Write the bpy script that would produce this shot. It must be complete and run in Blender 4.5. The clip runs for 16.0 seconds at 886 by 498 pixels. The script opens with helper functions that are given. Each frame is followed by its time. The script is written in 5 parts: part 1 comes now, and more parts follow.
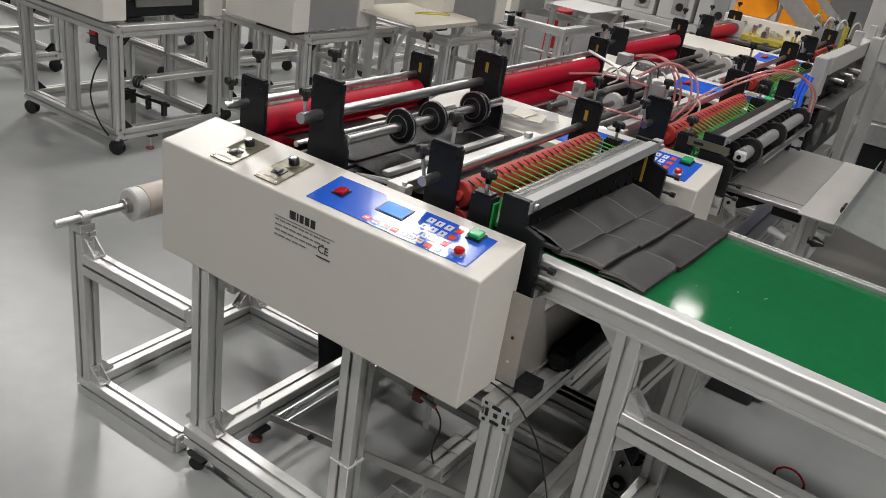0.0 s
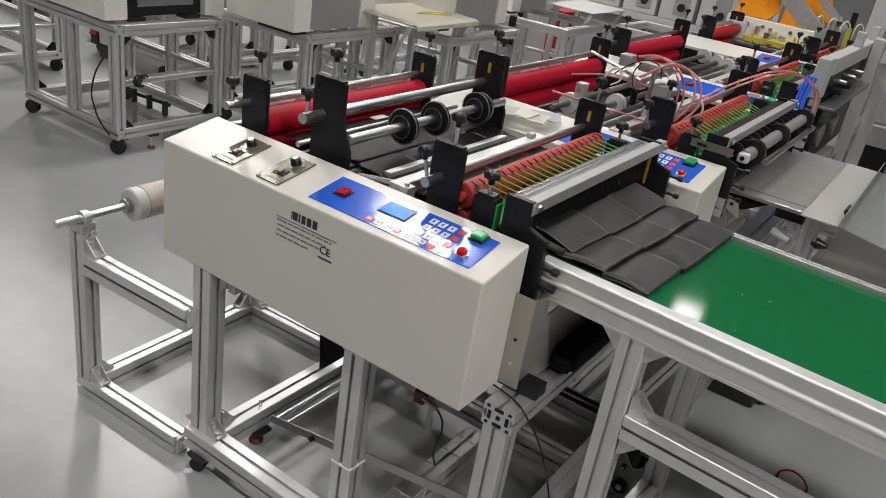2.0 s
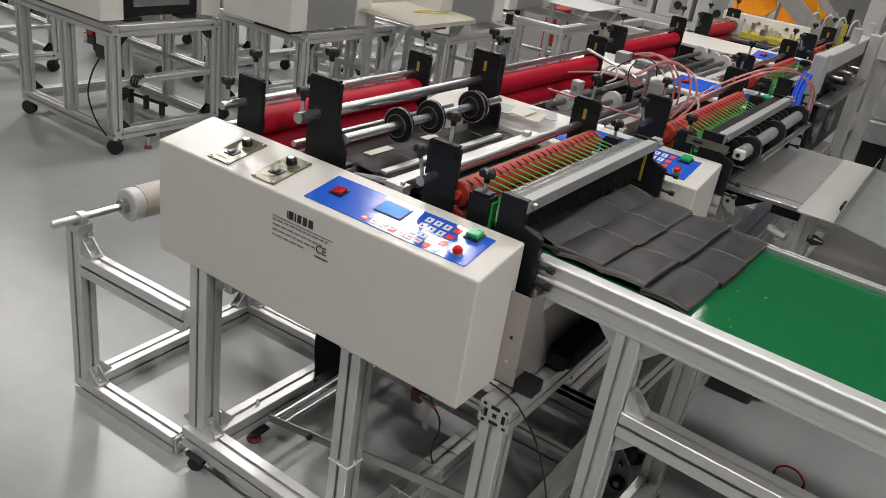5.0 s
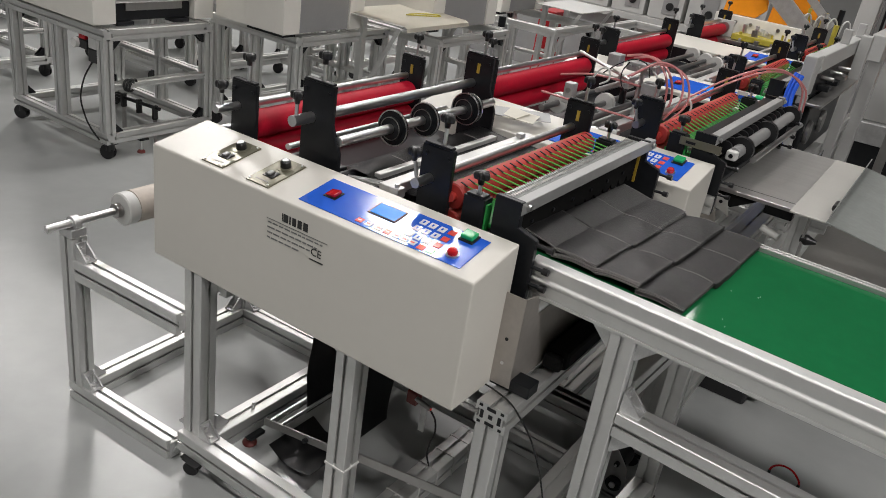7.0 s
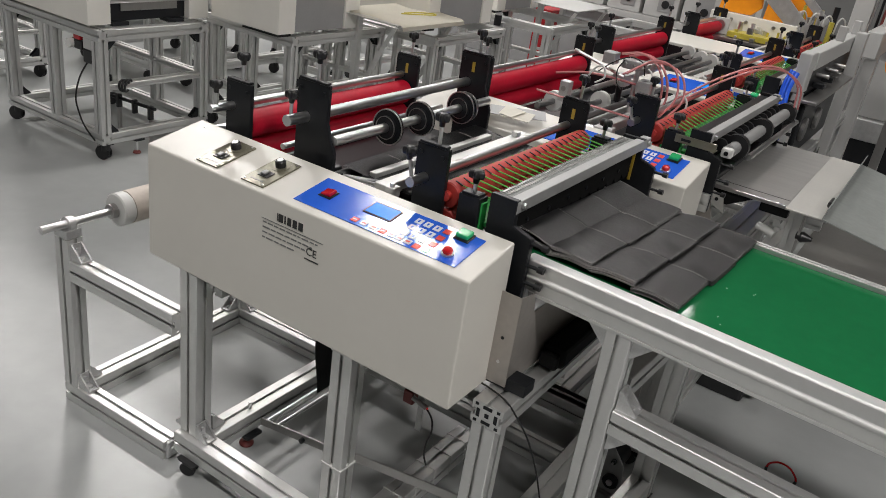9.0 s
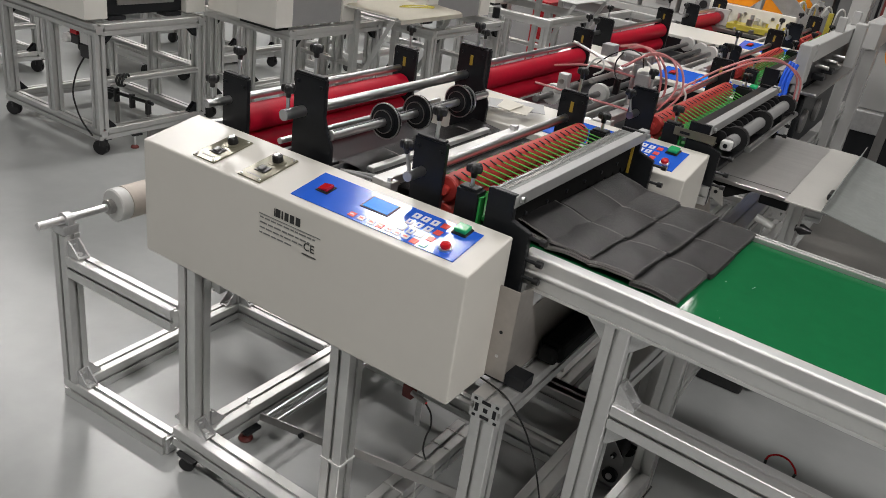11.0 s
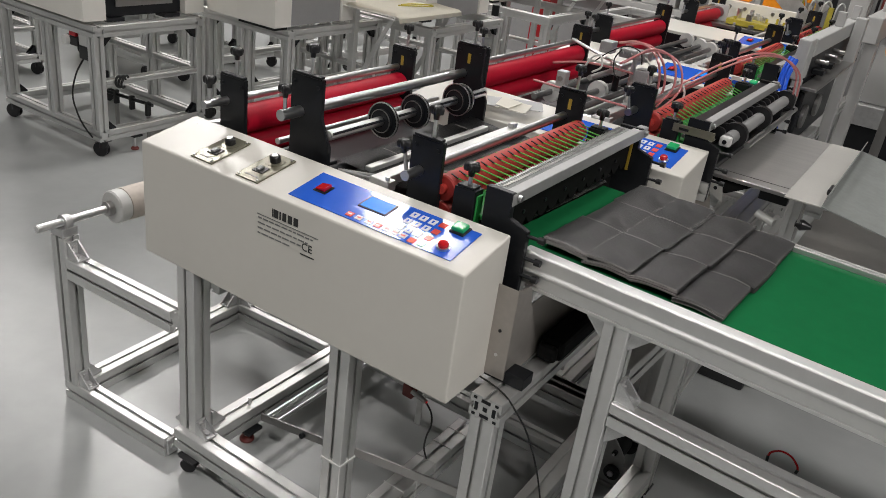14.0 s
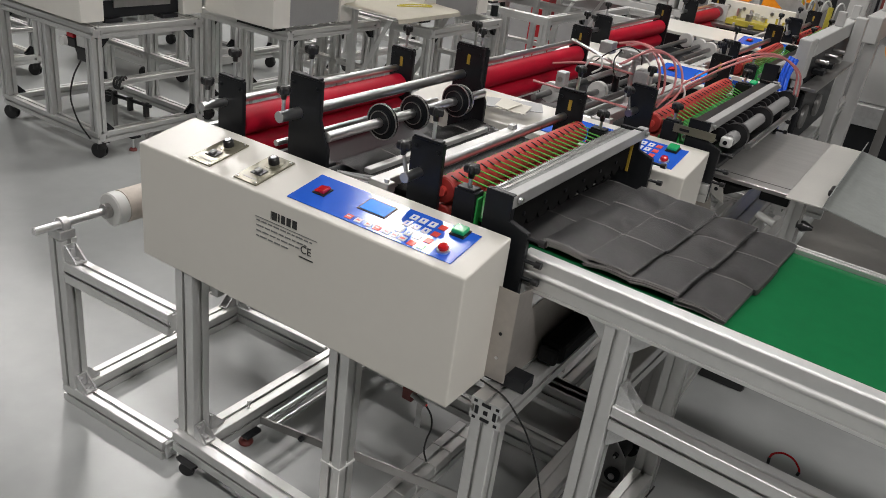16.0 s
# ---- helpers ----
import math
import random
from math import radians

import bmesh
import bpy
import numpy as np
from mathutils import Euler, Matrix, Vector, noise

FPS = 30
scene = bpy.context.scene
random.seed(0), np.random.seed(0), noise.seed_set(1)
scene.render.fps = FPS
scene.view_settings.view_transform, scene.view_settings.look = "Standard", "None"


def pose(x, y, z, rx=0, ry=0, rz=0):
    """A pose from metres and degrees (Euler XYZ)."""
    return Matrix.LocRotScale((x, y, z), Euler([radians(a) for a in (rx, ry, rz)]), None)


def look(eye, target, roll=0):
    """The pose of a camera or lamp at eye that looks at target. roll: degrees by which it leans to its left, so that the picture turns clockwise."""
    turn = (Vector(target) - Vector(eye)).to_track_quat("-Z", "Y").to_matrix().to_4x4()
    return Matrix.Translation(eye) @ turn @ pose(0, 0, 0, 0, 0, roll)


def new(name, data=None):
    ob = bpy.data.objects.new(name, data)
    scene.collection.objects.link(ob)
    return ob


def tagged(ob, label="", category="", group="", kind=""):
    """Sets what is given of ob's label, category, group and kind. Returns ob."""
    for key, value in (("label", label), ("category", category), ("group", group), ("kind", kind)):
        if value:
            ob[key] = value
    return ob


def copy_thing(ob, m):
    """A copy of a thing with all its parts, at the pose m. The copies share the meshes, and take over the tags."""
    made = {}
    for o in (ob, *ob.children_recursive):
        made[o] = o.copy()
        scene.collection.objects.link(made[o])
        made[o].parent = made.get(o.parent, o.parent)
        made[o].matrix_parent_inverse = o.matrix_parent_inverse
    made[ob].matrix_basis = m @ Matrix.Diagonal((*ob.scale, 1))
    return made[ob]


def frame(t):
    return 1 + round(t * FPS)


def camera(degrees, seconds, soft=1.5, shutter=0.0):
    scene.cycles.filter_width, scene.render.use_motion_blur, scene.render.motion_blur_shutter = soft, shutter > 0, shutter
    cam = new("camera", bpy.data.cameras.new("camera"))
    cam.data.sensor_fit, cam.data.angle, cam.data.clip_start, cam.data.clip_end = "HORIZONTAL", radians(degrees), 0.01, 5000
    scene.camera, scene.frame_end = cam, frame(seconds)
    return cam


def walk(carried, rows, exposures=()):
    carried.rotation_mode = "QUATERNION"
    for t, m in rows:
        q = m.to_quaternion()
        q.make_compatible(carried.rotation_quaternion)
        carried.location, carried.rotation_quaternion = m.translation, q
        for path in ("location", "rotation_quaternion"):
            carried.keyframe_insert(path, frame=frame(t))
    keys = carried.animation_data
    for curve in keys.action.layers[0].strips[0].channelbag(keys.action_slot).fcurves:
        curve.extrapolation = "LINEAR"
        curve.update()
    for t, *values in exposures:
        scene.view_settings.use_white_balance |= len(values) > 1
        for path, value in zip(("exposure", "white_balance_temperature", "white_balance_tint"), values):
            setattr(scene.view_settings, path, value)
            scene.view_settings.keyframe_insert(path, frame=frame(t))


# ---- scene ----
cam = camera(58.34, 16.0, soft=0.9)
PATH = [
    (0, (0.6317, -1.1940, 1.6156), (-0.3083, 0.3525, 0.7690), 9.26),
    (0.5, (0.6286, -1.1925, 1.6140), (-0.3125, 0.3555, 0.7715), 9.25),
    (1, (0.6275, -1.1932, 1.6145), (-0.3153, 0.3546, 0.7734), 9.27),
    (1.5, (0.6259, -1.1918, 1.6153), (-0.3155, 0.3556, 0.7718), 9.39),
    (2, (0.6222, -1.1886, 1.6128), (-0.3186, 0.3575, 0.7665), 9.40),
    (2.5, (0.6231, -1.1843, 1.6123), (-0.3176, 0.3597, 0.7621), 9.35),
    (3, (0.6292, -1.1851, 1.6131), (-0.3108, 0.3586, 0.7613), 9.24),
    (3.5, (0.6308, -1.1874, 1.6148), (-0.3082, 0.3568, 0.7629), 9.15),
    (4, (0.6294, -1.1855, 1.6149), (-0.3095, 0.3595, 0.7644), 9.13),
    (6.5, (0.6293, -1.1907, 1.6152), (-0.3011, 0.3625, 0.7702), 9.00),
    (7, (0.6294, -1.1908, 1.6149), (-0.2979, 0.3662, 0.7736), 8.93),
    (7.5, (0.6308, -1.1892, 1.6158), (-0.2948, 0.3697, 0.7761), 8.88),
    (8, (0.6320, -1.1899, 1.6163), (-0.2913, 0.3698, 0.7755), 8.82),
    (8.5, (0.6334, -1.1891, 1.6174), (-0.2883, 0.3707, 0.7750), 8.80),
    (9, (0.6327, -1.1873, 1.6151), (-0.2886, 0.3724, 0.7722), 8.72),
    (11.5, (0.6320, -1.1785, 1.6155), (-0.2827, 0.3759, 0.7558), 8.47),
    (12, (0.6316, -1.1796, 1.6145), (-0.2853, 0.3741, 0.7559), 8.39),
    (12.5, (0.6314, -1.1804, 1.6161), (-0.2872, 0.3725, 0.7577), 8.30),
    (13, (0.6346, -1.1798, 1.6171), (-0.2848, 0.3723, 0.7582), 8.16),
    (13.5, (0.6357, -1.1781, 1.6166), (-0.2840, 0.3734, 0.7569), 8.01),
    (14, (0.6386, -1.1718, 1.6171), (-0.2806, 0.3782, 0.7543), 7.90),
    (14.5, (0.6355, -1.1658, 1.6165), (-0.2820, 0.3833, 0.7501), 7.91),
    (15, (0.6342, -1.1616, 1.6159), (-0.2829, 0.3865, 0.7474), 7.92),
    (15.5, (0.6311, -1.1639, 1.6170), (-0.2860, 0.3848, 0.7496), 7.91),
    (16, (0.6301, -1.1622, 1.6163), (-0.2873, 0.3893, 0.7541), 7.82),
]
walk(cam, [(t, look(eye, target, roll)) for t, eye, target, roll in PATH])

# ---- world, light, exposure ----
scene.view_settings.exposure = -0.10
world = bpy.data.worlds.new("hall_world")
scene.world = world
world.use_nodes = True
world.node_tree.nodes["Background"].inputs[0].default_value = (0.9, 0.95, 1.0, 1)
world.node_tree.nodes["Background"].inputs[1].default_value = 0.015

CEIL = 4.6


def tube_lamp(x, y, power, sx=0.8, sy=0.36):
    data = bpy.data.lights.new("ceiling_lamp", "AREA")
    data.shape, data.size, data.size_y, data.energy = "RECTANGLE", sx, sy, power
    data.color = (1.0, 0.965, 0.94)
    ob = new("ceiling_lamp", data)
    ob.location = (x, y, CEIL - 0.14)
    return ob


LAMPS = [(-8.0, 3.1, 70), (-5.5, 3.1, 118), (-2.84, 2.98, 84), (-0.2, 3.1, 50), (2.3, 3.6, 30), (-6.3, 7.65, 92), (-3.77, 7.65, 92), (-1.23, 7.65, 7), (-5.5, -1.6, 24), (-3.03, -1.6, 34), (-0.5, -1.6, 37), (2.0, -1.6, 45), (4.5, -1.6, 215), (5.2, 3.6, 12)]
SMALL = {(-1.23, 7.65): (0.30, 0.22)}      # the one short fitting
for lx, ly, watts in LAMPS:
    tube_lamp(lx, ly, watts, *SMALL.get((lx, ly), (0.8, 0.36)))


# ---- materials ----
def mat(name, color, rough=0.5, metal=0.0, vary=0.08, scale=8.0, bump=0.0, bump_scale=60.0, stretch=(1, 1, 1), spec=0.5, emit=0.0, coat=0.0, rand=0.0, rvar=0.2):
    m = bpy.data.materials.new(name)
    m.use_nodes = True
    nt = m.node_tree
    b = nt.nodes["Principled BSDF"]
    b.inputs["Metallic"].default_value = metal
    b.inputs["Specular IOR Level"].default_value = spec
    b.inputs["Coat Weight"].default_value = coat
    b.inputs["Coat Roughness"].default_value = 0.12
    tc = nt.nodes.new("ShaderNodeTexCoord")
    mp = nt.nodes.new("ShaderNodeMapping")
    mp.inputs["Scale"].default_value = stretch
    nt.links.new(tc.outputs["Object"], mp.inputs["Vector"])
    n1 = nt.nodes.new("ShaderNodeTexNoise")
    n1.inputs["Scale"].default_value, n1.inputs["Detail"].default_value = scale, 6
    n2 = nt.nodes.new("ShaderNodeTexNoise")
    n2.inputs["Scale"].default_value, n2.inputs["Detail"].default_value = scale * 9, 4
    for n in (n1, n2):
        nt.links.new(mp.outputs[0], n.inputs["Vector"])
    add = nt.nodes.new("ShaderNodeMath")
    add.operation = "MULTIPLY_ADD"
    add.inputs[1].default_value = 0.6
    nt.links.new(n1.outputs["Fac"], add.inputs[0])
    half = nt.nodes.new("ShaderNodeMath")
    half.operation = "MULTIPLY"
    half.inputs[1].default_value = 0.4
    nt.links.new(n2.outputs["Fac"], half.inputs[0])
    nt.links.new(half.outputs[0], add.inputs[2])
    ramp = nt.nodes.new("ShaderNodeValToRGB")
    ramp.color_ramp.elements[0].position, ramp.color_ramp.elements[1].position = 0.3, 0.7
    lo, hi = [max(0, c * (1 - vary)) for c in color], [min(1, c * (1 + vary)) for c in color]
    ramp.color_ramp.elements[0].color, ramp.color_ramp.elements[1].color = (*lo, 1), (*hi, 1)
    nt.links.new(add.outputs[0], ramp.inputs[0])
    if rand:
        info = nt.nodes.new("ShaderNodeObjectInfo")
        hsv = nt.nodes.new("ShaderNodeHueSaturation")
        mr = nt.nodes.new("ShaderNodeMapRange")
        mr.inputs["To Min"].default_value, mr.inputs["To Max"].default_value = 1 - rand, 1 + rand
        nt.links.new(info.outputs["Random"], mr.inputs["Value"])
        nt.links.new(mr.outputs[0], hsv.inputs["Value"])
        nt.links.new(ramp.outputs[0], hsv.inputs["Color"])
        nt.links.new(hsv.outputs[0], b.inputs["Base Color"])
    else:
        nt.links.new(ramp.outputs[0], b.inputs["Base Color"])
    rr = nt.nodes.new("ShaderNodeMapRange")
    rr.inputs["To Min"].default_value, rr.inputs["To Max"].default_value = max(0.02, rough * (1 - rvar)), min(1, rough * (1 + rvar))
    nt.links.new(add.outputs[0], rr.inputs["Value"])
    nt.links.new(rr.outputs[0], b.inputs["Roughness"])
    if bump:
        n3 = nt.nodes.new("ShaderNodeTexNoise")
        n3.inputs["Scale"].default_value, n3.inputs["Detail"].default_value = bump_scale, 3
        nt.links.new(mp.outputs[0], n3.inputs["Vector"])
        bp = nt.nodes.new("ShaderNodeBump")
        bp.inputs["Strength"].default_value, bp.inputs["Distance"].default_value = bump, 0.002
        nt.links.new(n3.outputs["Fac"], bp.inputs["Height"])
        nt.links.new(bp.outputs[0], b.inputs["Normal"])
    if emit:
        b.inputs["Emission Color"].default_value = (*color, 1)
        b.inputs["Emission Strength"].default_value = emit
    return m


ALU = mat("anodised_aluminium", (0.71, 0.71, 0.70), 0.46, 0.85, 0.06, 5, 0.05, 200, rand=0.05)
CHROME = mat("polished_steel", (0.72, 0.72, 0.72), 0.30, 1.0, 0.06, 10)
STEEL = mat("brushed_steel", (0.42, 0.41, 0.40), 0.34, 0.95, 0.08, 6, 0.08, 150, (1, 8, 1))
GALV = mat("zinc_casting", (0.6, 0.6, 0.6), 0.4, 0.8, 0.15, 30, 0.1, 120)
CREAM = mat("cream_powder_coat", (0.62, 0.60, 0.55), 0.35, 0, 0.02, 3, 0.06, 500, spec=0.45)
# Cream lightened for light missing on the heads and the press panel.
CREAMLIT = mat("lightened_cream", (0.74, 0.72, 0.67), 0.32, 0, 0.03, 3, 0.05, 400, spec=0.5)
WHITE = mat("white_powder_coat", (0.47, 0.47, 0.46), 0.4, 0, 0.04, 4, 0.05, 400)
BLACK = mat("black_oxide_steel", (0.011, 0.012, 0.014), 0.38, 0.1, 0.3, 12, 0.06, 200, spec=0.35)
PLASTIC = mat("black_plastic", (0.012, 0.012, 0.013), 0.32, 0, 0.2, 20, 0.05, 200)
RED = mat("red_rubber", (0.41, 0.004, 0.022), 0.5, 0, 0.16, 7, 0.10, 220, spec=0.22)
ORANGE = mat("orange_red_rubber", (0.42, 0.036, 0.028), 0.55, 0, 0.12, 12, 0.1, 250)
GREENBELT = mat("green_pvc_belt", (0.011, 0.130, 0.045), 0.06, 0, 0.10, 3, 0.015, 300, spec=0.13)
GREENCORD = mat("green_cord", (0.12, 0.42, 0.08), 0.4, 0, 0.15, 20)
GREENDK = mat("dark_green_plate", (0.03, 0.33, 0.07), 0.45, 0, 0.2, 12)
CLOTH = mat("charcoal_cloth", (0.014, 0.0137, 0.014), 0.35, 0, 0.18, 25, 0.4, 700, spec=0.6, rand=0.15)
WEB = mat("charcoal_web", (0.011, 0.011, 0.012), 0.36, 0, 0.2, 15, 0.3, 500, spec=0.6)
THREAD = mat("grey_edge_stitching", (0.30, 0.29, 0.28), 0.7, 0, 0.2, 40)
BLUE = mat("blue_membrane", (0.022, 0.115, 0.62), 0.13, 0, 0.05, 4, spec=0.5)
LCD = mat("lcd_glass", (0.006, 0.22, 0.80), 0.25, 0, 0.1, 10, emit=0.28, spec=0.06)
KEYW = mat("white_keys", (0.7, 0.72, 0.75), 0.3)
KEYR = mat("red_keys", (0.7, 0.07, 0.05), 0.3)
REDB = mat("red_button_plastic", (0.5, 0.01, 0.015), 0.2)
# Green plastic with a faint glow set into the colour.
GREENB = mat("glowing_green_plastic", (0.02, 0.36, 0.12), 0.2, emit=0.1)
INK = mat("black_ink", (0.02, 0.02, 0.02), 0.5)
GREYINK = mat("grey_ink", (0.16, 0.16, 0.16), 0.5)
MODULE = mat("beige_metal_faceplate", (0.20, 0.19, 0.14), 0.3, 0.5, 0.1, 20)
PAPER = mat("off_white_card", (0.66, 0.63, 0.55), 0.7, 0, 0.06, 6, 0.2, 80)
FOAM = mat("pale_cardboard_core", (0.58, 0.52, 0.46), 0.7, 0, 0.12, 9, 0.15, 100)
NYLON = mat("white_nylon", (0.66, 0.66, 0.64), 0.4, 0, 0.05, 10)
HOSE = mat("red_clear_hose", (0.58, 0.22, 0.22), 0.2, 0, 0.15, 20)
BLUEHOSE = mat("blue_hose", (0.02, 0.10, 0.62), 0.25, 0, 0.1, 20)
STRIPM = mat("satin_steel_strip", (0.5, 0.49, 0.46), 0.45, 0.3, 0.06, 10)
# Steel lightened in place of the reflected light missing on the table top.
TABLEM = mat("lightened_brushed_steel", (0.56, 0.55, 0.53), 0.30, 0.6, 0.10, 5, 0.06, 120, (1, 8, 1))
BARM = mat("matt_aluminium", (0.45, 0.45, 0.45), 0.5, 0.6, 0.06, 12, 0.1, 250, (1, 6, 1))
DARKTUBE = mat("dark_steel_tube", (0.22, 0.22, 0.22), 0.32, 0.8, 0.1, 10)
# Dark grey for the shade on the floor under the trays.
SHADEM = mat("dark_grey_floor_shade", (0.12, 0.117, 0.11), 0.32, 0, 0.2, 3, 0.1, 90)
MESHM = mat("grey_wire_mesh", (0.22, 0.23, 0.22), 0.45, 0.5, 0.45, 60, 0.6, 500)
FINGER = mat("matt_black_rubber", (0.006, 0.006, 0.006), 0.8, 0, 0.2, 20, spec=0.15)
FOOTM = mat("dark_red_rubber", (0.16, 0.03, 0.025), 0.5)
CABLE = mat("black_cable", (0.01, 0.01, 0.01), 0.45)
YELLOW = mat("yellow_tag", (0.36, 0.24, 0.03), 0.4)
YELPLATE = mat("yellow_plate", (0.5, 0.42, 0.06), 0.35, 0.2, 0.2, 12)
ORPAINT = mat("orange_paint", (0.85, 0.30, 0.01), 0.4, 0, 0.08, 5)
REDPAINT = mat("red_cabinet_paint", (0.5, 0.012, 0.02), 0.35, 0, 0.08, 5)
TAPE = mat("silver_tape", (0.6, 0.6, 0.6), 0.3, 0.6, 0.2, 30, 0.5, 60)
CHUTEM = mat("dark_polished_sheet_steel", (0.42, 0.39, 0.36), 0.34, 0.65, 0.12, 6, 0.04, 60)
ACRYL = mat("frosted_plastic_sheet", (0.27, 0.285, 0.275), 0.14, 0, 0.10, 6, 0.15, 7, spec=0.7)
GREYTUBE = mat("grey_tube", (0.33, 0.33, 0.33), 0.4, 0.3, 0.06, 10)
WALLM = mat("grey_wall_paint", (0.24, 0.24, 0.235), 0.8, 0, 0.06, 0.8, 0.1, 40)
CEILM = mat("ceiling_paint", (0.18, 0.18, 0.18), 0.9, 0, 0.05, 0.7)
GLOW = mat("tube_diffuser", (1, 0.98, 0.95), 0.5, emit=6.0, vary=0)
LEDRED = mat("red_led", (0.8, 0.03, 0.03), 0.3, emit=0.25, vary=0)
FLOORM = mat("grey_epoxy_floor", (0.33, 0.34, 0.335), 0.31, 0, 0.11, 1.1, 0.06, 7, spec=0.5, rvar=0.16)


# ---- mesh helpers ----
def part(name, bm, material, parent=None, label="", loc=None, smooth=False):
    me = bpy.data.meshes.new(name)
    if smooth:
        for f in bm.faces:
            f.smooth = True
        for e in bm.edges:
            if len(e.link_faces) == 2 and e.calc_face_angle(0) > 0.6:
                e.smooth = False
    bm.to_mesh(me)
    bm.free()
    me.materials.append(material)
    ob = new(name, me)
    if parent is not None:
        ob.parent = parent
    if loc is not None:
        ob.location = loc
    if label:
        tagged(ob, label)
    return ob


def thing(name, label, category, group="", kind="", loc=(0, 0, 0), rz=0.0):
    ob = new(name)
    ob.empty_display_size = 0.05
    ob.location = loc
    ob.rotation_euler = (0, 0, radians(rz))
    return tagged(ob, label, category, group, kind)


def box(x0, x1, y0, y1, z0, z1, bev=0.0015, bm=None):
    bm = bm or bmesh.new()
    r = bmesh.ops.create_cube(bm, size=1.0)
    for v in r["verts"]:
        v.co = Vector(((x0 + x1) / 2 + v.co.x * (x1 - x0), (y0 + y1) / 2 + v.co.y * (y1 - y0), (z0 + z1) / 2 + v.co.z * (z1 - z0)))
    if bev:
        es = list({e for v in r["verts"] for e in v.link_edges})
        bmesh.ops.bevel(bm, geom=es, offset=bev, segments=2, affect="EDGES", profile=0.5)
    return bm


def cyl(p0, p1, r, seg=24, r2=None, bm=None, bev=0.0):
    bm = bm or bmesh.new()
    p0, p1 = Vector(p0), Vector(p1)
    d = p1 - p0
    q = d.to_track_quat("Z", "Y").to_matrix().to_4x4()
    m = Matrix.Translation((p0 + p1) / 2) @ q
    res = bmesh.ops.create_cone(bm, cap_ends=True, segments=seg, radius1=r, radius2=r if r2 is None else r2, depth=d.length, matrix=m)
    if bev:
        es = [e for e in {e for v in res["verts"] for e in v.link_edges} if any(len(f.verts) > 4 for f in e.link_faces)]
        bmesh.ops.bevel(bm, geom=es, offset=bev, segments=2, affect="EDGES")
    return bm


def lathe(profile, axis="Z", seg=28, bm=None, at=(0, 0, 0)):
    """profile: (radius, height) pairs, spun round the axis."""
    bm = bm or bmesh.new()
    rings = []
    for r, h in profile:
        ring = []
        for i in range(seg):
            a = 2 * math.pi * i / seg
            c, s = r * math.cos(a), r * math.sin(a)
            p = {"Z": (c, s, h), "Y": (c, h, s), "X": (h, c, s)}[axis]
            ring.append(bm.verts.new(Vector(p) + Vector(at)))
        rings.append(ring)
    for a, b in zip(rings, rings[1:]):
        for i in range(seg):
            bm.faces.new((a[i], a[(i + 1) % seg], b[(i + 1) % seg], b[i]))
    bm.faces.new(rings[0][::-1])
    bm.faces.new(rings[-1])
    bmesh.ops.recalc_face_normals(bm, faces=bm.faces)
    return bm


def ring(r0, r1, y0, y1, seg=40):
    """A flat ring round the y axis."""
    bm = bmesh.new()
    loops = []
    for r, h in ((r0, y0), (r1, y0), (r1, y1), (r0, y1)):
        loops.append([bm.verts.new((r * math.cos(2 * math.pi * i / seg), h, r * math.sin(2 * math.pi * i / seg))) for i in range(seg)])
    for a, b in zip(loops, loops[1:] + loops[:1]):
        for i in range(seg):
            bm.faces.new((a[i], a[(i + 1) % seg], b[(i + 1) % seg], b[i]))
    bmesh.ops.recalc_face_normals(bm, faces=bm.faces)
    return bm


def section(w, h, slot=0.010, deep=0.009):
    """Outline of a slotted extrusion, w by h, slots along each side."""
    pts = []

    def side(a, b, inward, length):
        n = max(1, round(length / 0.062))
        a, b, inward = Vector(a), Vector(b), Vector(inward)
        d = (b - a).normalized()
        pts.append(a + d * 0.002)
        for i in range(n):
            c = a + d * (length * (i + 0.5) / n)
            l, m = c - d * slot / 2, c + d * slot / 2
            for p in (l, l + inward * 0.004, l + inward * 0.004 - d * 0.006, l + inward * deep - d * 0.004, m + inward * deep + d * 0.004, m + inward * 0.004 + d * 0.006, m + inward * 0.004, m):
                pts.append(p)
        pts.append(b - d * 0.002)

    x, y = w / 2, h / 2
    side((-x, -y), (x, -y), (0, 1), w)
    side((x, -y), (x, y), (-1, 0), h)
    side((x, y), (-x, y), (0, -1), w)
    side((-x, y), (-x, -y), (1, 0), h)
    return pts


def beam(parent, x0, x1, y0, y1, z0, z1, axis, name="profile", material=None):
    """A slotted aluminium profile that fills the bounds, running along the axis."""
    lo, hi = Vector((x0, y0, z0)), Vector((x1, y1, z1))
    i = "xyz".index(axis)
    u, v = [(1, 2), (0, 2), (0, 1)][i]
    mid = (lo + hi) / 2
    sec = section(hi[u] - lo[u], hi[v] - lo[v])
    bm = bmesh.new()
    ends = []
    for s in (lo[i], hi[i]):
        ring = []
        for p in sec:
            c = Vector((0, 0, 0))
            c[u], c[v], c[i] = mid[u] + p[0], mid[v] + p[1], s
            ring.append(bm.verts.new(c))
        ends.append(ring)
    n = len(sec)
    for k in range(n):
        bm.faces.new((ends[0][k], ends[0][(k + 1) % n], ends[1][(k + 1) % n], ends[1][k]))
    bm.faces.new(ends[0][::-1])
    bm.faces.new(ends[1])
    bmesh.ops.recalc_face_normals(bm, faces=bm.faces)
    return part(name, bm, material or ALU, parent)


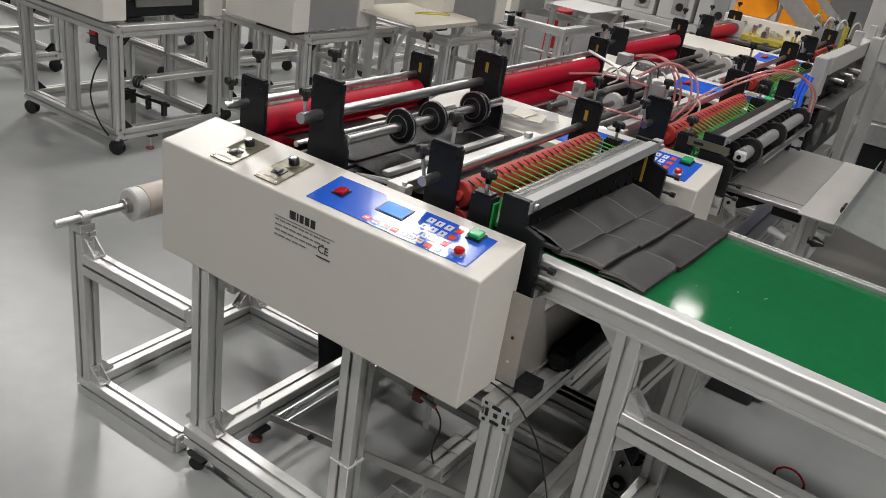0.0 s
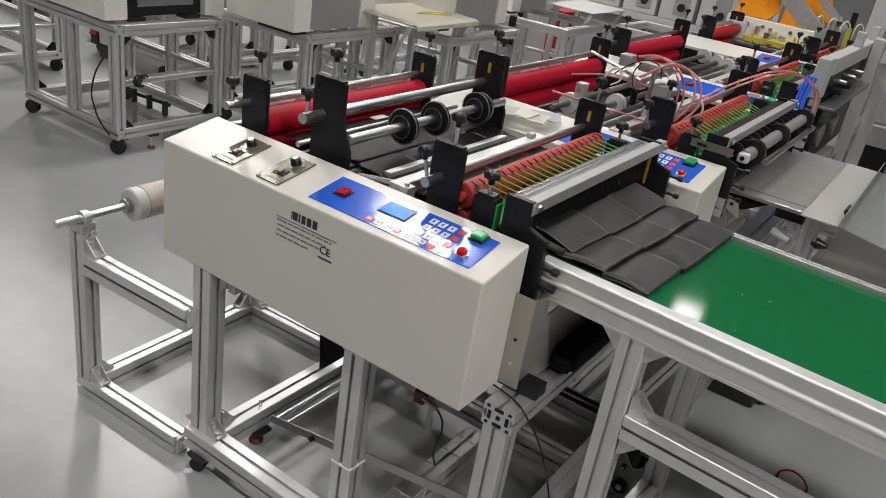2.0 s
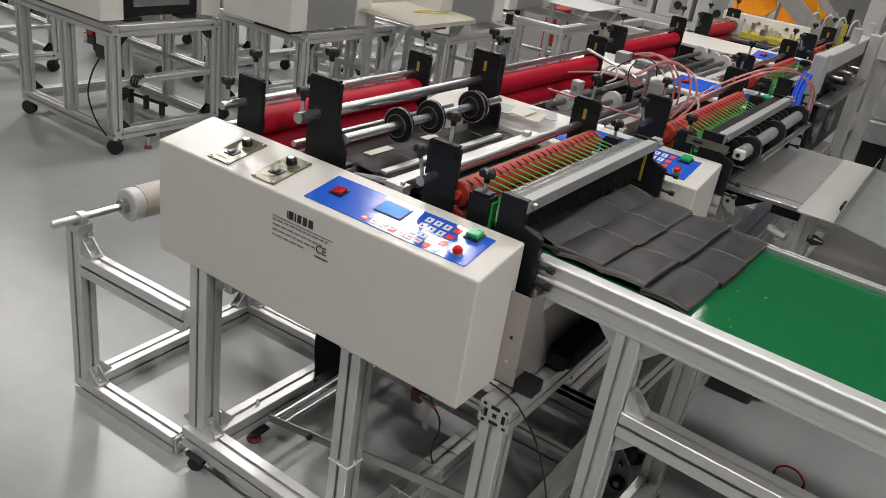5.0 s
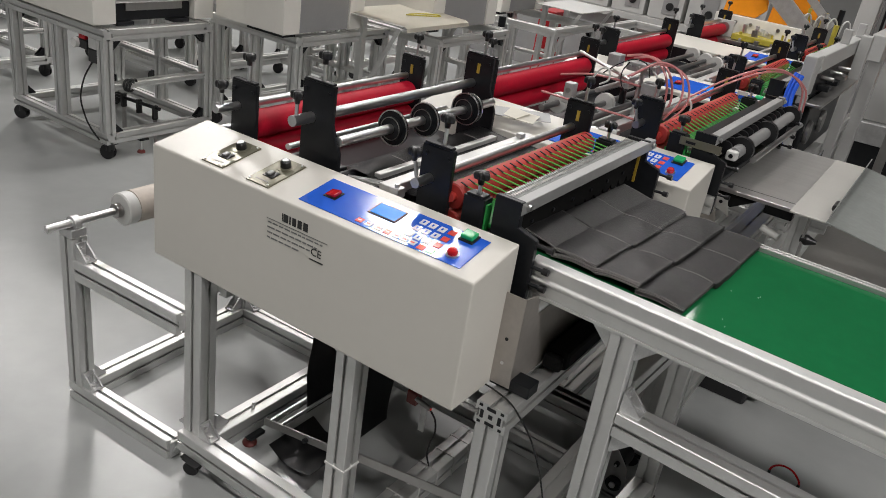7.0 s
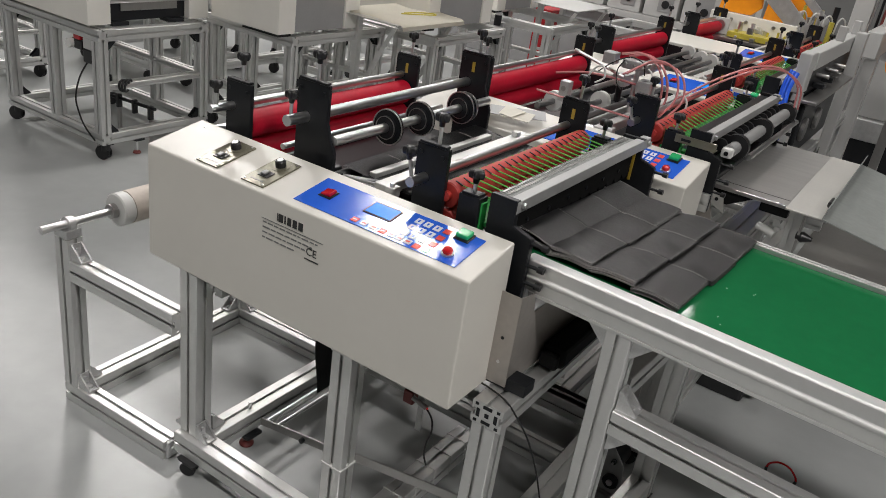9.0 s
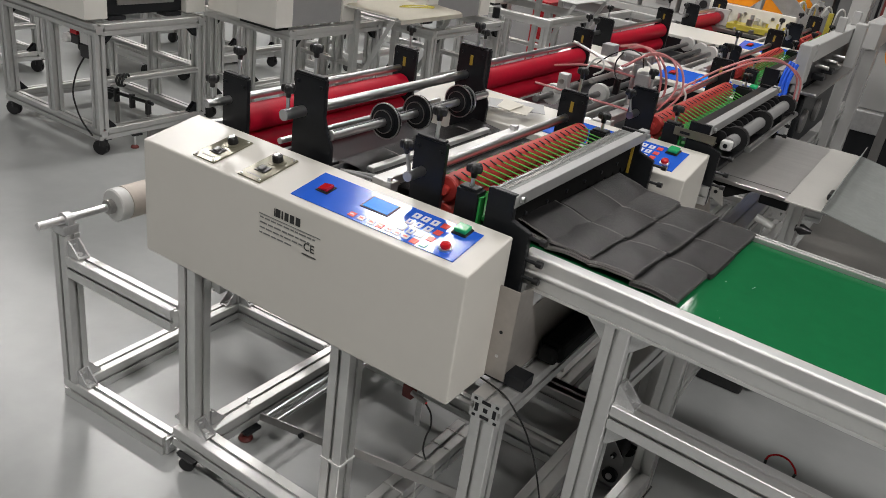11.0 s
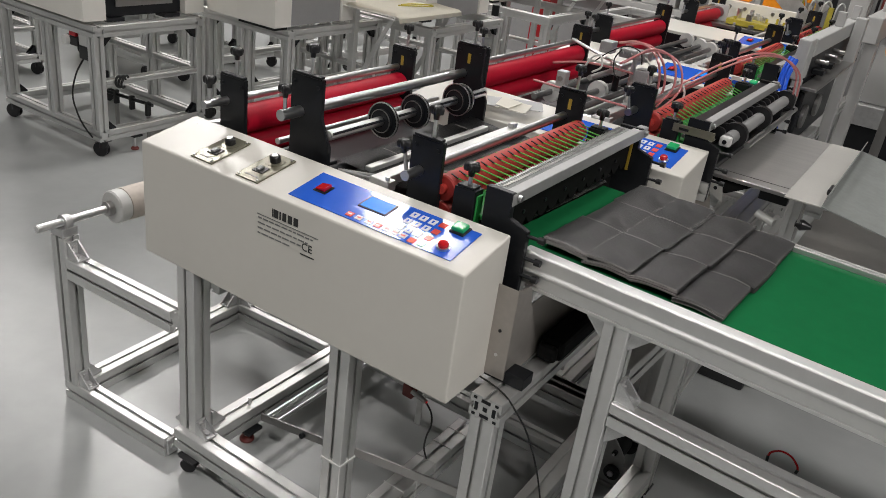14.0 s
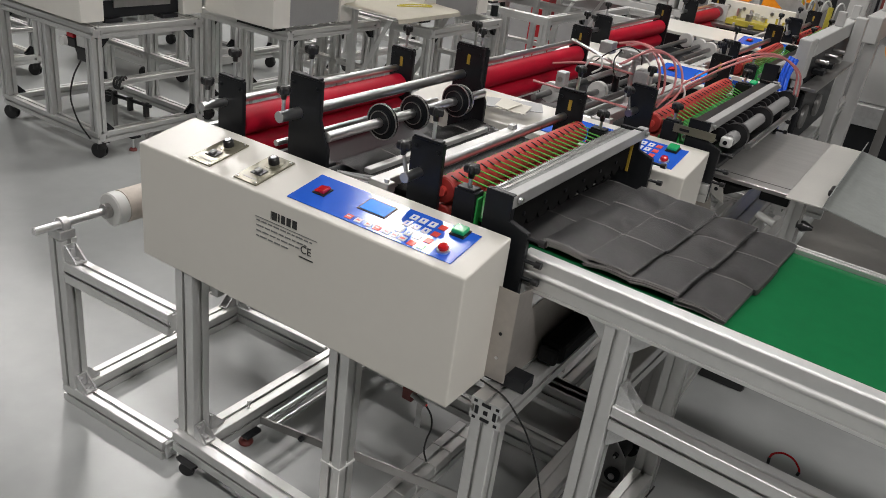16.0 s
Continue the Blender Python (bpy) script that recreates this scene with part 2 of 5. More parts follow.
def bracket(parent, x, y, z, dirs, s=0.045, w=0.036, material=None):
    """Corner casting: dirs gives the two axes along which its legs lie, such as '+x+z'; the leftover axis is its width."""
    a, b = dirs[1], dirs[3]
    sa, sb = (1 if dirs[0] == "+" else -1), (1 if dirs[2] == "+" else -1)
    c = [k for k in "xyz" if k not in (a, b)][0]
    bm = bmesh.new()

    def put(pa, pb, pc):
        d = {a: pa * sa, b: pb * sb, c: pc}
        return Vector((x + d["x"], y + d["y"], z + d["z"]))

    for lo, hi in ((-w / 2, -w / 2 + 0.005), (w / 2 - 0.005, w / 2)):
        ring = [[bm.verts.new(put(pa, pb, k)) for pa, pb in ((0, 0), (s, 0), (s, 0.006), (0.006, s), (0, s))] for k in (lo, hi)]
        for k in range(5):
            bm.faces.new((ring[0][k], ring[0][(k + 1) % 5], ring[1][(k + 1) % 5], ring[1][k]))
        bm.faces.new(ring[0]), bm.faces.new(ring[1])
    for q in (((0, 0), (s, 0), (s, 0.005), (0, 0.005)), ((0, 0.005), (0.005, 0.005), (0.005, s), (0, s))):
        ring = [[bm.verts.new(put(pa, pb, k)) for pa, pb in q] for k in (-w / 2 + 0.005, w / 2 - 0.005)]
        for k in range(4):
            bm.faces.new((ring[0][k], ring[0][(k + 1) % 4], ring[1][(k + 1) % 4], ring[1][k]))
        bm.faces.new(ring[0]), bm.faces.new(ring[1])
    cyl(put(s * 0.6, 0.005, 0), put(s * 0.6, 0.012, 0), 0.007, 10, bm=bm)
    cyl(put(0.005, s * 0.6, 0), put(0.012, s * 0.6, 0), 0.007, 10, bm=bm)
    bmesh.ops.recalc_face_normals(bm, faces=bm.faces)
    return part("corner_bracket", bm, material or GALV, parent)


def knob(parent, x, y, z, top, tilt=0.0, r=0.0145):
    """Five-lobed clamping knob on a screw that rises from (x, y, z) to height top."""
    dx = (top - z) * tilt
    screw = part("clamp_screw", cyl((x, y, z - 0.01), (x + dx, y, top), 0.0045, 10), CHROME, parent, smooth=True)
    bm = bmesh.new()
    seg = 40
    rings = []
    for rr, h in ((0.42, -0.010), (0.48, 0.0), (0.92, 0.003), (1.0, 0.009), (1.0, 0.014), (0.88, 0.019), (0.5, 0.021)):
        ring = []
        for i in range(seg):
            a = 2 * math.pi * i / seg
            lob = 1 + (0.20 * math.cos(5 * a) if rr > 0.6 else 0)
            ring.append(bm.verts.new((x + dx + r * rr * lob * math.cos(a), y + r * rr * lob * math.sin(a), top + h)))
        rings.append(ring)
    for a, b in zip(rings, rings[1:]):
        for i in range(seg):
            bm.faces.new((a[i], a[(i + 1) % seg], b[(i + 1) % seg], b[i]))
    bm.faces.new(rings[0][::-1]), bm.faces.new(rings[-1])
    return part("star_knob", bm, PLASTIC, parent, smooth=True)


def caster(parent, x, y, top, r=0.03, turn=25):
    c = part("caster", box(x - 0.03, x + 0.03, y - 0.03, y + 0.03, top - 0.005, top, 0.001), PLASTIC, parent, "black swivel caster")
    a = radians(turn)
    ux, uy = math.cos(a), math.sin(a)
    wx, wy = x - ux * 0.012, y - uy * 0.012
    for s in (-1, 1):
        part("wheel", cyl((wx - uy * s * 0.006, wy + ux * s * 0.006, r), (wx - uy * s * 0.018, wy + ux * s * 0.018, r), r, 20, bev=0.003), PLASTIC, c, smooth=True)
    part("fork", cyl((x, y, r * 1.2), (x, y, top - 0.004), r * 0.6, 14), PLASTIC, c, smooth=True)
    part("brake_lever", box(wx - 0.04, wx - 0.012, wy - 0.012, wy + 0.012, r * 1.5, r * 1.5 + 0.006), PLASTIC, c)
    return c


def foot(parent, x, y, top):
    f = part("levelling_foot", lathe(((0.021, 0.0), (0.022, 0.005), (0.018, 0.012), (0.010, 0.016)), at=(x, y, 0)), FOOTM, parent, "dark red levelling foot", smooth=True)
    part("foot_screw", cyl((x, y, 0.014), (x, y, top), 0.008, 12), CHROME, f, smooth=True)
    part("foot_plate", box(x - 0.035, x + 0.035, y - 0.028, y + 0.028, top - 0.012, top - 0.001), BLACK, f)
    return f


def hose(name, pts, r, material, parent=None, label=""):
    """A smooth tube through the points."""
    P = [Vector(p) for p in pts]
    P = [P[0] * 2 - P[1]] + P + [P[-1] * 2 - P[-2]]
    path = []
    for i in range(1, len(P) - 2):
        for k in range(8):
            t = k / 8
            a, b, c, d = P[i - 1], P[i], P[i + 1], P[i + 2]
            path.append(0.5 * ((2 * b) + (c - a) * t + (2 * a - 5 * b + 4 * c - d) * t * t + (3 * b - a - 3 * c + d) * t ** 3))
    path.append(P[-2])
    bm = bmesh.new()
    rings = []
    for i, p in enumerate(path):
        d = (path[min(i + 1, len(path) - 1)] - path[max(i - 1, 0)]).normalized()
        s = d.cross(Vector((0.123, 0.2, 1))).normalized()
        t = d.cross(s)
        rings.append([bm.verts.new(p + r * (math.cos(a) * s + math.sin(a) * t)) for a in [k * math.pi / 4 for k in range(8)]])
    for a, b in zip(rings, rings[1:]):
        for i in range(8):
            bm.faces.new((a[i], a[(i + 1) % 8], b[(i + 1) % 8], b[i]))
    bm.faces.new(rings[0][::-1]), bm.faces.new(rings[-1])
    bmesh.ops.recalc_face_normals(bm, faces=bm.faces)
    return part(name, bm, material, parent, label, smooth=True)


def prism(outline, y0, y1, bev=0.0012, axis="y"):
    """An outline in x and z, given thickness along y."""
    bm = bmesh.new()
    if axis == "y":
        a = [bm.verts.new((x, y0, z)) for x, z in outline]
        b = [bm.verts.new((x, y1, z)) for x, z in outline]
    else:
        a = [bm.verts.new((y0, x, z)) for x, z in outline]
        b = [bm.verts.new((y1, x, z)) for x, z in outline]
    n = len(outline)
    for k in range(n):
        bm.faces.new((a[k], a[(k + 1) % n], b[(k + 1) % n], b[k]))
    bm.faces.new(a[::-1]), bm.faces.new(b)
    bmesh.ops.recalc_face_normals(bm, faces=bm.faces)
    if bev:
        bmesh.ops.bevel(bm, geom=bm.edges[:], offset=bev, segments=2, affect="EDGES")
    return bm


def wording(name, body, size, m, material, parent):
    cu = bpy.data.curves.new(name, "FONT")
    cu.body, cu.size, cu.extrude = body, size, 0.0003
    tmp = bpy.data.objects.new(name, cu)
    me = bpy.data.meshes.new_from_object(tmp)
    bpy.data.objects.remove(tmp)
    me.transform(m)
    me.materials.clear()
    me.materials.append(material)
    ob = new(name, me)
    ob.parent = parent
    return ob


# ---- the hall ----
def hall():
    bm = bmesh.new()
    bmesh.ops.create_grid(bm, x_segments=8, y_segments=8, size=14)
    f = part("floor", bm, FLOORM)
    f.location = (-4, 4, 0)
    tagged(f, "glossy grey epoxy factory floor with soft stains", "floor", kind="structure")
    for n, b in (("wall_north", (-18, 10, 12, 12.2, 0, CEIL)), ("wall_south", (-18, 10, -7.2, -7, 0, CEIL)), ("wall_west", (-18.2, -18, -7, 12, 0, CEIL)), ("wall_east", (10, 10.2, -7, 12, 0, CEIL))):
        tagged(part(n, box(*b, 0), WALLM), "plain grey painted factory wall", "wall", kind="structure")
    tagged(part("ceiling", box(-18, 10, -7, 12, CEIL, CEIL + 0.2, 0), CEILM), "pale factory ceiling", "ceiling", kind="structure")
    for lx, ly, watts in LAMPS:
        lamp = thing("ceiling_light", "white panel light fixture under the ceiling", "light", "ceiling lights", loc=(lx, ly, CEIL))
        a, b = (c / 2 for c in SMALL.get((lx, ly), (0.8, 0.36)))
        part("housing", box(-a - 0.06, a + 0.06, -b - 0.06, b + 0.06, -0.06, -0.003), WHITE, lamp)
        part("diffuser", box(-a - 0.02, a + 0.02, -b - 0.01, b + 0.01, -0.085, -0.062), GLOW, lamp)


hall()
SZ = 0.034      # rise of the console top


def console(parent, L, front, full=True, depth=0.169):
    """The long cream control box with its sloping top. Its right front upper edge lies at (0, 0, front)."""
    z0 = front - 0.30
    out = [(0, z0), (depth, z0), (depth, front + SZ), (0, front)]
    shell = prism(out, -L, 0, 0, "x")
    bmesh.ops.bevel(shell, geom=shell.edges[:], offset=0.0040, segments=3, profile=0.5, affect="EDGES")
    body = part("control_box", shell, CREAM, parent, "cream powder-coated control box with sloping top")
    tilt = Matrix.Translation((0, 0, front)) @ Matrix.Rotation(math.atan2(SZ, depth), 4, "X")

    def on_top(name, bm, material, owner=body, label="", smooth=False):
        bm.transform(tilt @ Matrix.Diagonal((1, depth / 0.169, 1, 1)))
        return part(name, bm, material, owner, label, smooth=smooth)

    panel = on_top("blue_panel", box(-0.480, -0.050, 0.024, 0.139, 0.0002, 0.002, 0.0006), BLUE, label="glossy blue membrane panel")
    sw = on_top("rocker_switch", box(-0.446, -0.411, 0.066, 0.100, 0.002, 0.005), PLASTIC, panel)
    rocker = box(-0.442, -0.415, 0.070, 0.096, 0.005, 0.010, 0.002)
    for v in rocker.verts:
        if v.co.z > 0.008:
            v.co.z += (v.co.x + 0.4285) * 0.25
    on_top("rocker", rocker, REDB, sw, "translucent red rocker")
    on_top("screen_bezel", box(-0.325, -0.250, 0.074, 0.123, 0.0021, 0.0036), PLASTIC, panel)
    on_top("screen", box(-0.321, -0.254, 0.078, 0.119, 0.0037, 0.0046, 0), LCD, panel, "lit blue display")
    for r, (v, xs) in enumerate(((0.115, (-0.202, -0.179, -0.155)), (0.088, (-0.201, -0.178, -0.154)), (0.061, (-0.2, -0.178, -0.155)))):
        for u in xs:
            on_top("key", box(u - 0.0085, u + 0.0085, v - 0.0095, v + 0.0095, 0.002, 0.0036, 0.0008), KEYW, panel)
            on_top("key_mark", box(u - 0.002, u + 0.002, v - 0.004, v + 0.004, 0.0037, 0.0040, 0), BLUE, panel)
    for u, v in ((-0.131, 0.117), (-0.130, 0.089), (-0.129, 0.062), (-0.152, 0.036)):
        on_top("key", box(u - 0.0085, u + 0.0085, v - 0.0085, v + 0.0085, 0.002, 0.0036, 0.0008), KEYR, panel, "red key")
    on_top("key", box(-0.137, -0.121, 0.029, 0.045, 0.002, 0.0036, 0.0008), GREENB, panel, "green key")
    for i, u in enumerate((-0.316, -0.291, -0.264, -0.241, -0.217, -0.197, -0.176)):
        on_top("key", box(u - 0.0085, u + 0.0085, 0.031, 0.047, 0.002, 0.0034, 0.0008), KEYR if i in (0, 3) else KEYW, panel)
        on_top("key_mark", box(u - 0.005, u + 0.005, 0.037, 0.041, 0.0035, 0.0038, 0), KEYR if i not in (0, 3) else KEYW, panel)
    on_top("start_button_base", box(-0.110, -0.074, 0.105, 0.139, 0.002, 0.006), PLASTIC, panel)
    on_top("start_button", box(-0.107, -0.077, 0.109, 0.136, 0.006, 0.016, 0.003), GREENB, panel, "green square push button")
    on_top("stop_button_base", lathe(((0.014, 0.002), (0.014, 0.006), (0.011, 0.007)), at=(-0.086, 0.052, 0)), CHROME, panel, smooth=True)
    on_top("stop_button", lathe(((0.010, 0.006), (0.011, 0.012), (0.009, 0.016), (0.004, 0.018)), at=(-0.086, 0.052, 0)), REDB, panel, "round red stop button", smooth=True)
    if not full:
        return body
    for u0, u1 in ((-0.786, -0.714), (-0.636, -0.565)):
        mod = on_top("speed_regulator", box(u0, u1, 0.015, 0.140, 0.0003, 0.004, 0.001), MODULE, body, "beige speed regulator plate")
        um = (u0 + u1) / 2
        on_top("dial", lathe(((0.024, 0.0041), (0.024, 0.0048)), at=(um, 0.109, 0)), MODULE, mod)
        on_top("speed_knob", lathe(((0.013, 0.005), (0.0125, 0.018), (0.010, 0.021)), at=(um, 0.109, 0), seg=18), PLASTIC, mod, smooth=False)
        on_top("knob_cap", lathe(((0.007, 0.021), (0.007, 0.0225)), at=(um, 0.109, 0)), CHROME, mod)
        on_top("toggle_frame", box(um - 0.016, um + 0.016, 0.048, 0.075, 0.004, 0.006), PLASTIC, mod)
        on_top("toggle", box(um - 0.009, um + 0.004, 0.053, 0.070, 0.006, 0.011, 0.002), GREYTUBE, mod)
        for du, dv in ((0.007, 0.022), (-0.007, 0.022), (0.007, 0.133), (-0.007, 0.133)):
            uu = (u0 if du > 0 else u1) + du
            on_top("screw", lathe(((0.003, 0.004), (0.003, 0.0055), (0.001, 0.006)), at=(uu, dv, 0), seg=10), CHROME, mod)
        on_top("lettering", box(um - 0.02, um + 0.02, 0.030, 0.034, 0.0041, 0.0044, 0), GREYINK, mod)
    # the maker's mark, drawn as plain bars
    mark = part("maker_mark", box(-0.502, -0.500, -0.0012, -0.0002, 0.878, 0.897, 0), INK, body, "black maker's mark")
    for x0, x1 in ((-0.498, -0.484), (-0.480, -0.476), (-0.471, -0.460), (-0.455, -0.443), (-0.438, -0.425)):
        part("mark_bar", box(x0, x1, -0.0012, -0.0002, 0.878, 0.897, 0), INK, mark)
    part("rule", box(-0.549, -0.366, -0.0012, -0.0002, 0.8700, 0.8712, 0), GREYINK, mark)
    rnd = random.Random(3)
    for i in range(4):
        x, end = -0.545, -0.545 + (0.165, 0.15, 0.13, 0.10)[i]
        while x < end:
            w = rnd.uniform(0.008, 0.022)
            part("text_bar", box(x, min(x + w, end), -0.0010, -0.0002, 0.861 - i * 0.0125, 0.8640 - i * 0.0125, 0), GREYINK, mark)
            x += w + 0.004
    wording("certification_mark", "CE", 0.026, Matrix.Translation((-0.412, -0.0008, 0.830)) @ Matrix.Rotation(radians(90), 4, "X"), INK, body)
    part("text_bar", box(-0.415, -0.375, -0.0012, -0.0002, 0.818, 0.8205, 0), INK, body)
    return body


ROLL = []     # parts that turn: part, place, degrees per cut


def machine(name, label, ox, oy, W, full=False, L=0.947, N=0.200, depth=0.169):
    """One sheet cutting line: console, frame, side plates, rollers and cutter. W: y of the far side plates."""
    m = thing(name, label, "machine", "cutting machines", loc=(ox, oy, 0))
    T, F = 0.012, W
    console(m, L, 0.927, full, depth)
    # frame
    B, H = 0.060, 0.627
    Z0, Z1 = 0.053, 0.118      # lower frame, underside and top
    for x, y, top, w in ((-0.832, 0.003, H - 0.001, 0.064), (-0.350, 0.045, H - 0.001, B), (0.018, 0.084, 0.566, B)):
        for yy in (y, F + 0.02):
            beam(m, x, x + w, yy, yy + 0.056, Z1 + 0.002, top, "z", "leg")
    for y in (-0.018, F + 0.02):
        beam(m, -0.832, 0.102, y, y + 0.066, Z0, Z1, "x")
    beam(m, -0.803, -0.737, 0.05, F + 0.018, Z0 + 0.001, Z1, "y")
    beam(m, 0.036, 0.102, 0.05, F + 0.018, Z0 + 0.001, Z1, "y")
    beam(m, 0.014, 0.090, 0.082 if full else 0.50, F + 0.086, 0.568, 0.625, "y")
    beam(m, -0.803, -0.737, 0.06, F + 0.018, 0.555, 0.62, "y")
    beam(m, -0.262, -0.198, 0.05, 0.58 if full else F + 0.018, Z0 + 0.001, Z1, "y")
    beam(m, -0.735, 0.034, 0.665, 0.715, Z0 + 0.002, Z1, "x")
    if full:
        arm = part("swing_arm", prism([(-0.712, 0.086), (-0.46, 0.130), (-0.46, 0.156), (-0.712, 0.112)], 0.196, 0.201, 0.001), STEEL, m, "flat steel dancer arm")
        part("pivot_bolt", cyl((-0.545, 0.186, 0.126), (-0.545, 0.196, 0.126), 0.008, 12), BLACK, arm)
        part("dancer_rod", cyl((-0.690, 0.201, 0.106), (-0.690, F - 0.05, 0.106), 0.010, 16), CHROME, arm, smooth=True)
        part("dancer_rod", cyl((-0.655, 0.201, 0.108), (-0.655, F - 0.05, 0.108), 0.006, 12), CHROME, arm, smooth=True)
        part("brace_bar", prism([(-0.300, 0.255), (0.020, 0.312), (0.020, 0.338), (-0.300, 0.281)], 0.102, 0.107, 0.001), STEEL, m, "flat steel brace")
        part("brace_bar", box(-0.30, 0.02, 0.60, 0.606, 0.42, 0.45, 0.001), STEEL, m, "flat steel brace")
        sb = part("sensor_bracket", box(-0.250, -0.232, 0.30, 0.304, 0.27, 0.385, 0.001), GALV, m)
        part("sensor", cyl((-0.262, 0.29, 0.372), (-0.215, 0.29, 0.362), 0.007, 14), STEEL, sb, "steel sensor barrel")
        part("red_block", box(-0.300, -0.268, 0.300, 0.330, 0.335, 0.375, 0.004), FOOTM, sb, "dark red sensor head")
        part("led", cyl((-0.2145, 0.29, 0.362), (-0.212, 0.29, 0.3615), 0.003, 8), LEDRED, sb, "lit red lamp")
        hose("sensor_cable", [(-0.22, 0.292, 0.362), (-0.195, 0.288, 0.340), (-0.190, 0.290, 0.30), (-0.205, 0.30, 0.25), (-0.225, 0.33, 0.18), (-0.23, 0.36, 0.120)], 0.0026, CABLE, m)
        hose("cable", [(-0.02, 0.14, 0.629), (0.03, 0.13, 0.630), (0.075, 0.115, 0.630), (0.106, 0.115, 0.605), (0.135, 0.14, 0.54), (0.165, 0.17, 0.43), (0.19, 0.20, 0.28), (0.195, 0.24, 0.12), (0.20, 0.27, 0.006)], 0.0021, CABLE, m)
        for dx, dz, w, h in ((0.0, 0.0, 0.010, 0.010), (-0.019, 0.0, 0.008, 0.020), (0.019, 0.0, 0.008, 0.020), (0.0, 0.0185, 0.022, 0.007), (0.0, -0.0185, 0.022, 0.007), (-0.023, 0.021, 0.008, 0.006), (0.023, 0.021, 0.008, 0.006), (-0.023, -0.021, 0.008, 0.006), (0.023, -0.021, 0.008, 0.006)):
            xc, zc = 0.052 + dx * 1.15, 0.5965 + dz
            part("profile_cavity", box(xc - w / 2, xc + w / 2, 0.0805, 0.0832, zc - h / 2, zc + h / 2, 0), BLACK, m)
        for y in (0.14, 0.21, 0.27, 0.36, 0.44, 0.52):
            part("tie_string", box(-0.264, -0.196, y, y + 0.0025, 0.052, 0.1200, 0), NYLON, m, "thin pale string")
        part("tie_strap", box(-0.352, -0.288, 0.043, 0.103, 0.255, 0.262, 0.001), NYLON, m, "white cable tie round the leg")
        part("tie_strap", box(-0.352, -0.288, 0.043, 0.103, 0.590, 0.594, 0.001), ALU, m)
    bracket(m, -0.767, 0.020, Z1 + 0.001, "+x+z")
    bracket(m, -0.780, 0.060, Z1 + 0.001, "+y+z")
    bracket(m, -0.832, 0.030, Z1 + 0.001, "-x+z", 0.03)
    for x, y in ((-0.765, -0.005), (0.07, 0.0), (-0.765, F + 0.05), (0.07, F + 0.05)):
        caster(m, x, y, Z0, 0.023)
    foot(m, -0.755, 0.185, Z0)
    part("set_screw", cyl((-0.762, 0.200, Z1), (-0.762, 0.200, Z1 + 0.023), 0.005, 10), CHROME, m, smooth=True)
    # side rails that carry the plates
    for y in (N - 0.02, F):
        beam(m, -0.94, -0.10 if full else 0.02, y + 0.002, y + 0.045, 0.80, 0.858, "x", "side_rail")
    # side plates: x0, x1, top
    plates = ((-0.893, -0.805, 1.080), (-0.650, -0.553, 1.142), (-0.290, -0.207, 1.090))
    for i, (x0, x1, top) in enumerate(plates):
        if i == 1 and not full:
            continue
        for y in (N, F):
            if i == 1:
                out = [(x0, 0.86), (x1 + 0.028, 0.86), (x1 + 0.028, 0.985), (x1 + 0.012, 1.02), (x1, 1.05), (x1, top), (x0, top)]
            else:
                out = [(x0, 0.86), (x1, 0.86), (x1, top), (x0, top)]
            pl = part("side_plate", prism(out, y, y + T), BLACK, m, "black steel side plate")
            part("top_cap", box(x0 + 0.006, x1 - 0.006, y - 0.003, y + T + 0.003, top, top + 0.006), BLACK, pl)
            if y == F:
                part("warning_tag", box((x0 + x1) / 2 - 0.005, (x0 + x1) / 2 + 0.005, y - 0.0025, y - 0.0005, top - 0.055, top - 0.025, 0.0005), YELLOW, pl, "small yellow tag")
            for sx in (x0 + 0.012, x1 - 0.012):
                part("bolt", cyl((sx, y - 0.006, top - 0.02), (sx, y, top - 0.02), 0.005, 10), BLACK, pl)
            knob(m, (x0 + x1) / 2 + 0.01, y + 0.006, top, top + (0.055 if full else 0.045), r=0.0145 if full else 0.013)
    knob(m, -0.868, N - 0.055, 1.02, 1.066)
    if full:
        knob(m, -0.620, N - 0.050, 1.062, 1.104)
    knob(m, -0.262, N - 0.045, 1.020, 1.070, -0.30)

    def roller(nm, x, z, r, material, y0, y1, turn=-300, lab="", flange=0.0, shaft=0.011, extra=0.0):
        bm = lathe(((shaft, y0 - 0.012 - extra), (shaft, y0), (r - 0.003, y0), (r, y0 + 0.003), (r, y1 - 0.003), (r - 0.003, y1), (shaft, y1), (shaft, y1 + 0.008)), "Y", 40)
        ob = part(nm, bm, material, m, lab, loc=(x, 0, z), smooth=True)
        ROLL.append((ob, (x, 0, z), turn, full))
        return ob

    y0, y1 = N + T + 0.006, F - 0.008
    # red feed rollers
    roller("red_roller", -0.848, 0.965, 0.037, RED, y0, y1, -260, "red rubber-covered feed roller")
    roller("red_roller", -0.848, 0.893, 0.034, RED, y0, y1, 260, "red rubber-covered feed roller")
    part("tie_rod", cyl((-0.868, N - 0.075, 1.016), (-0.868, F, 1.016), 0.0105, 20), CHROME, m, smooth=True)
    part("tie_rod", cyl((-0.905, N - 0.06, 0.945), (-0.905, F, 0.945), 0.011, 20), CHROME, m, smooth=True)
    # slitting section
    ks = (0.424, 0.566, 0.772)
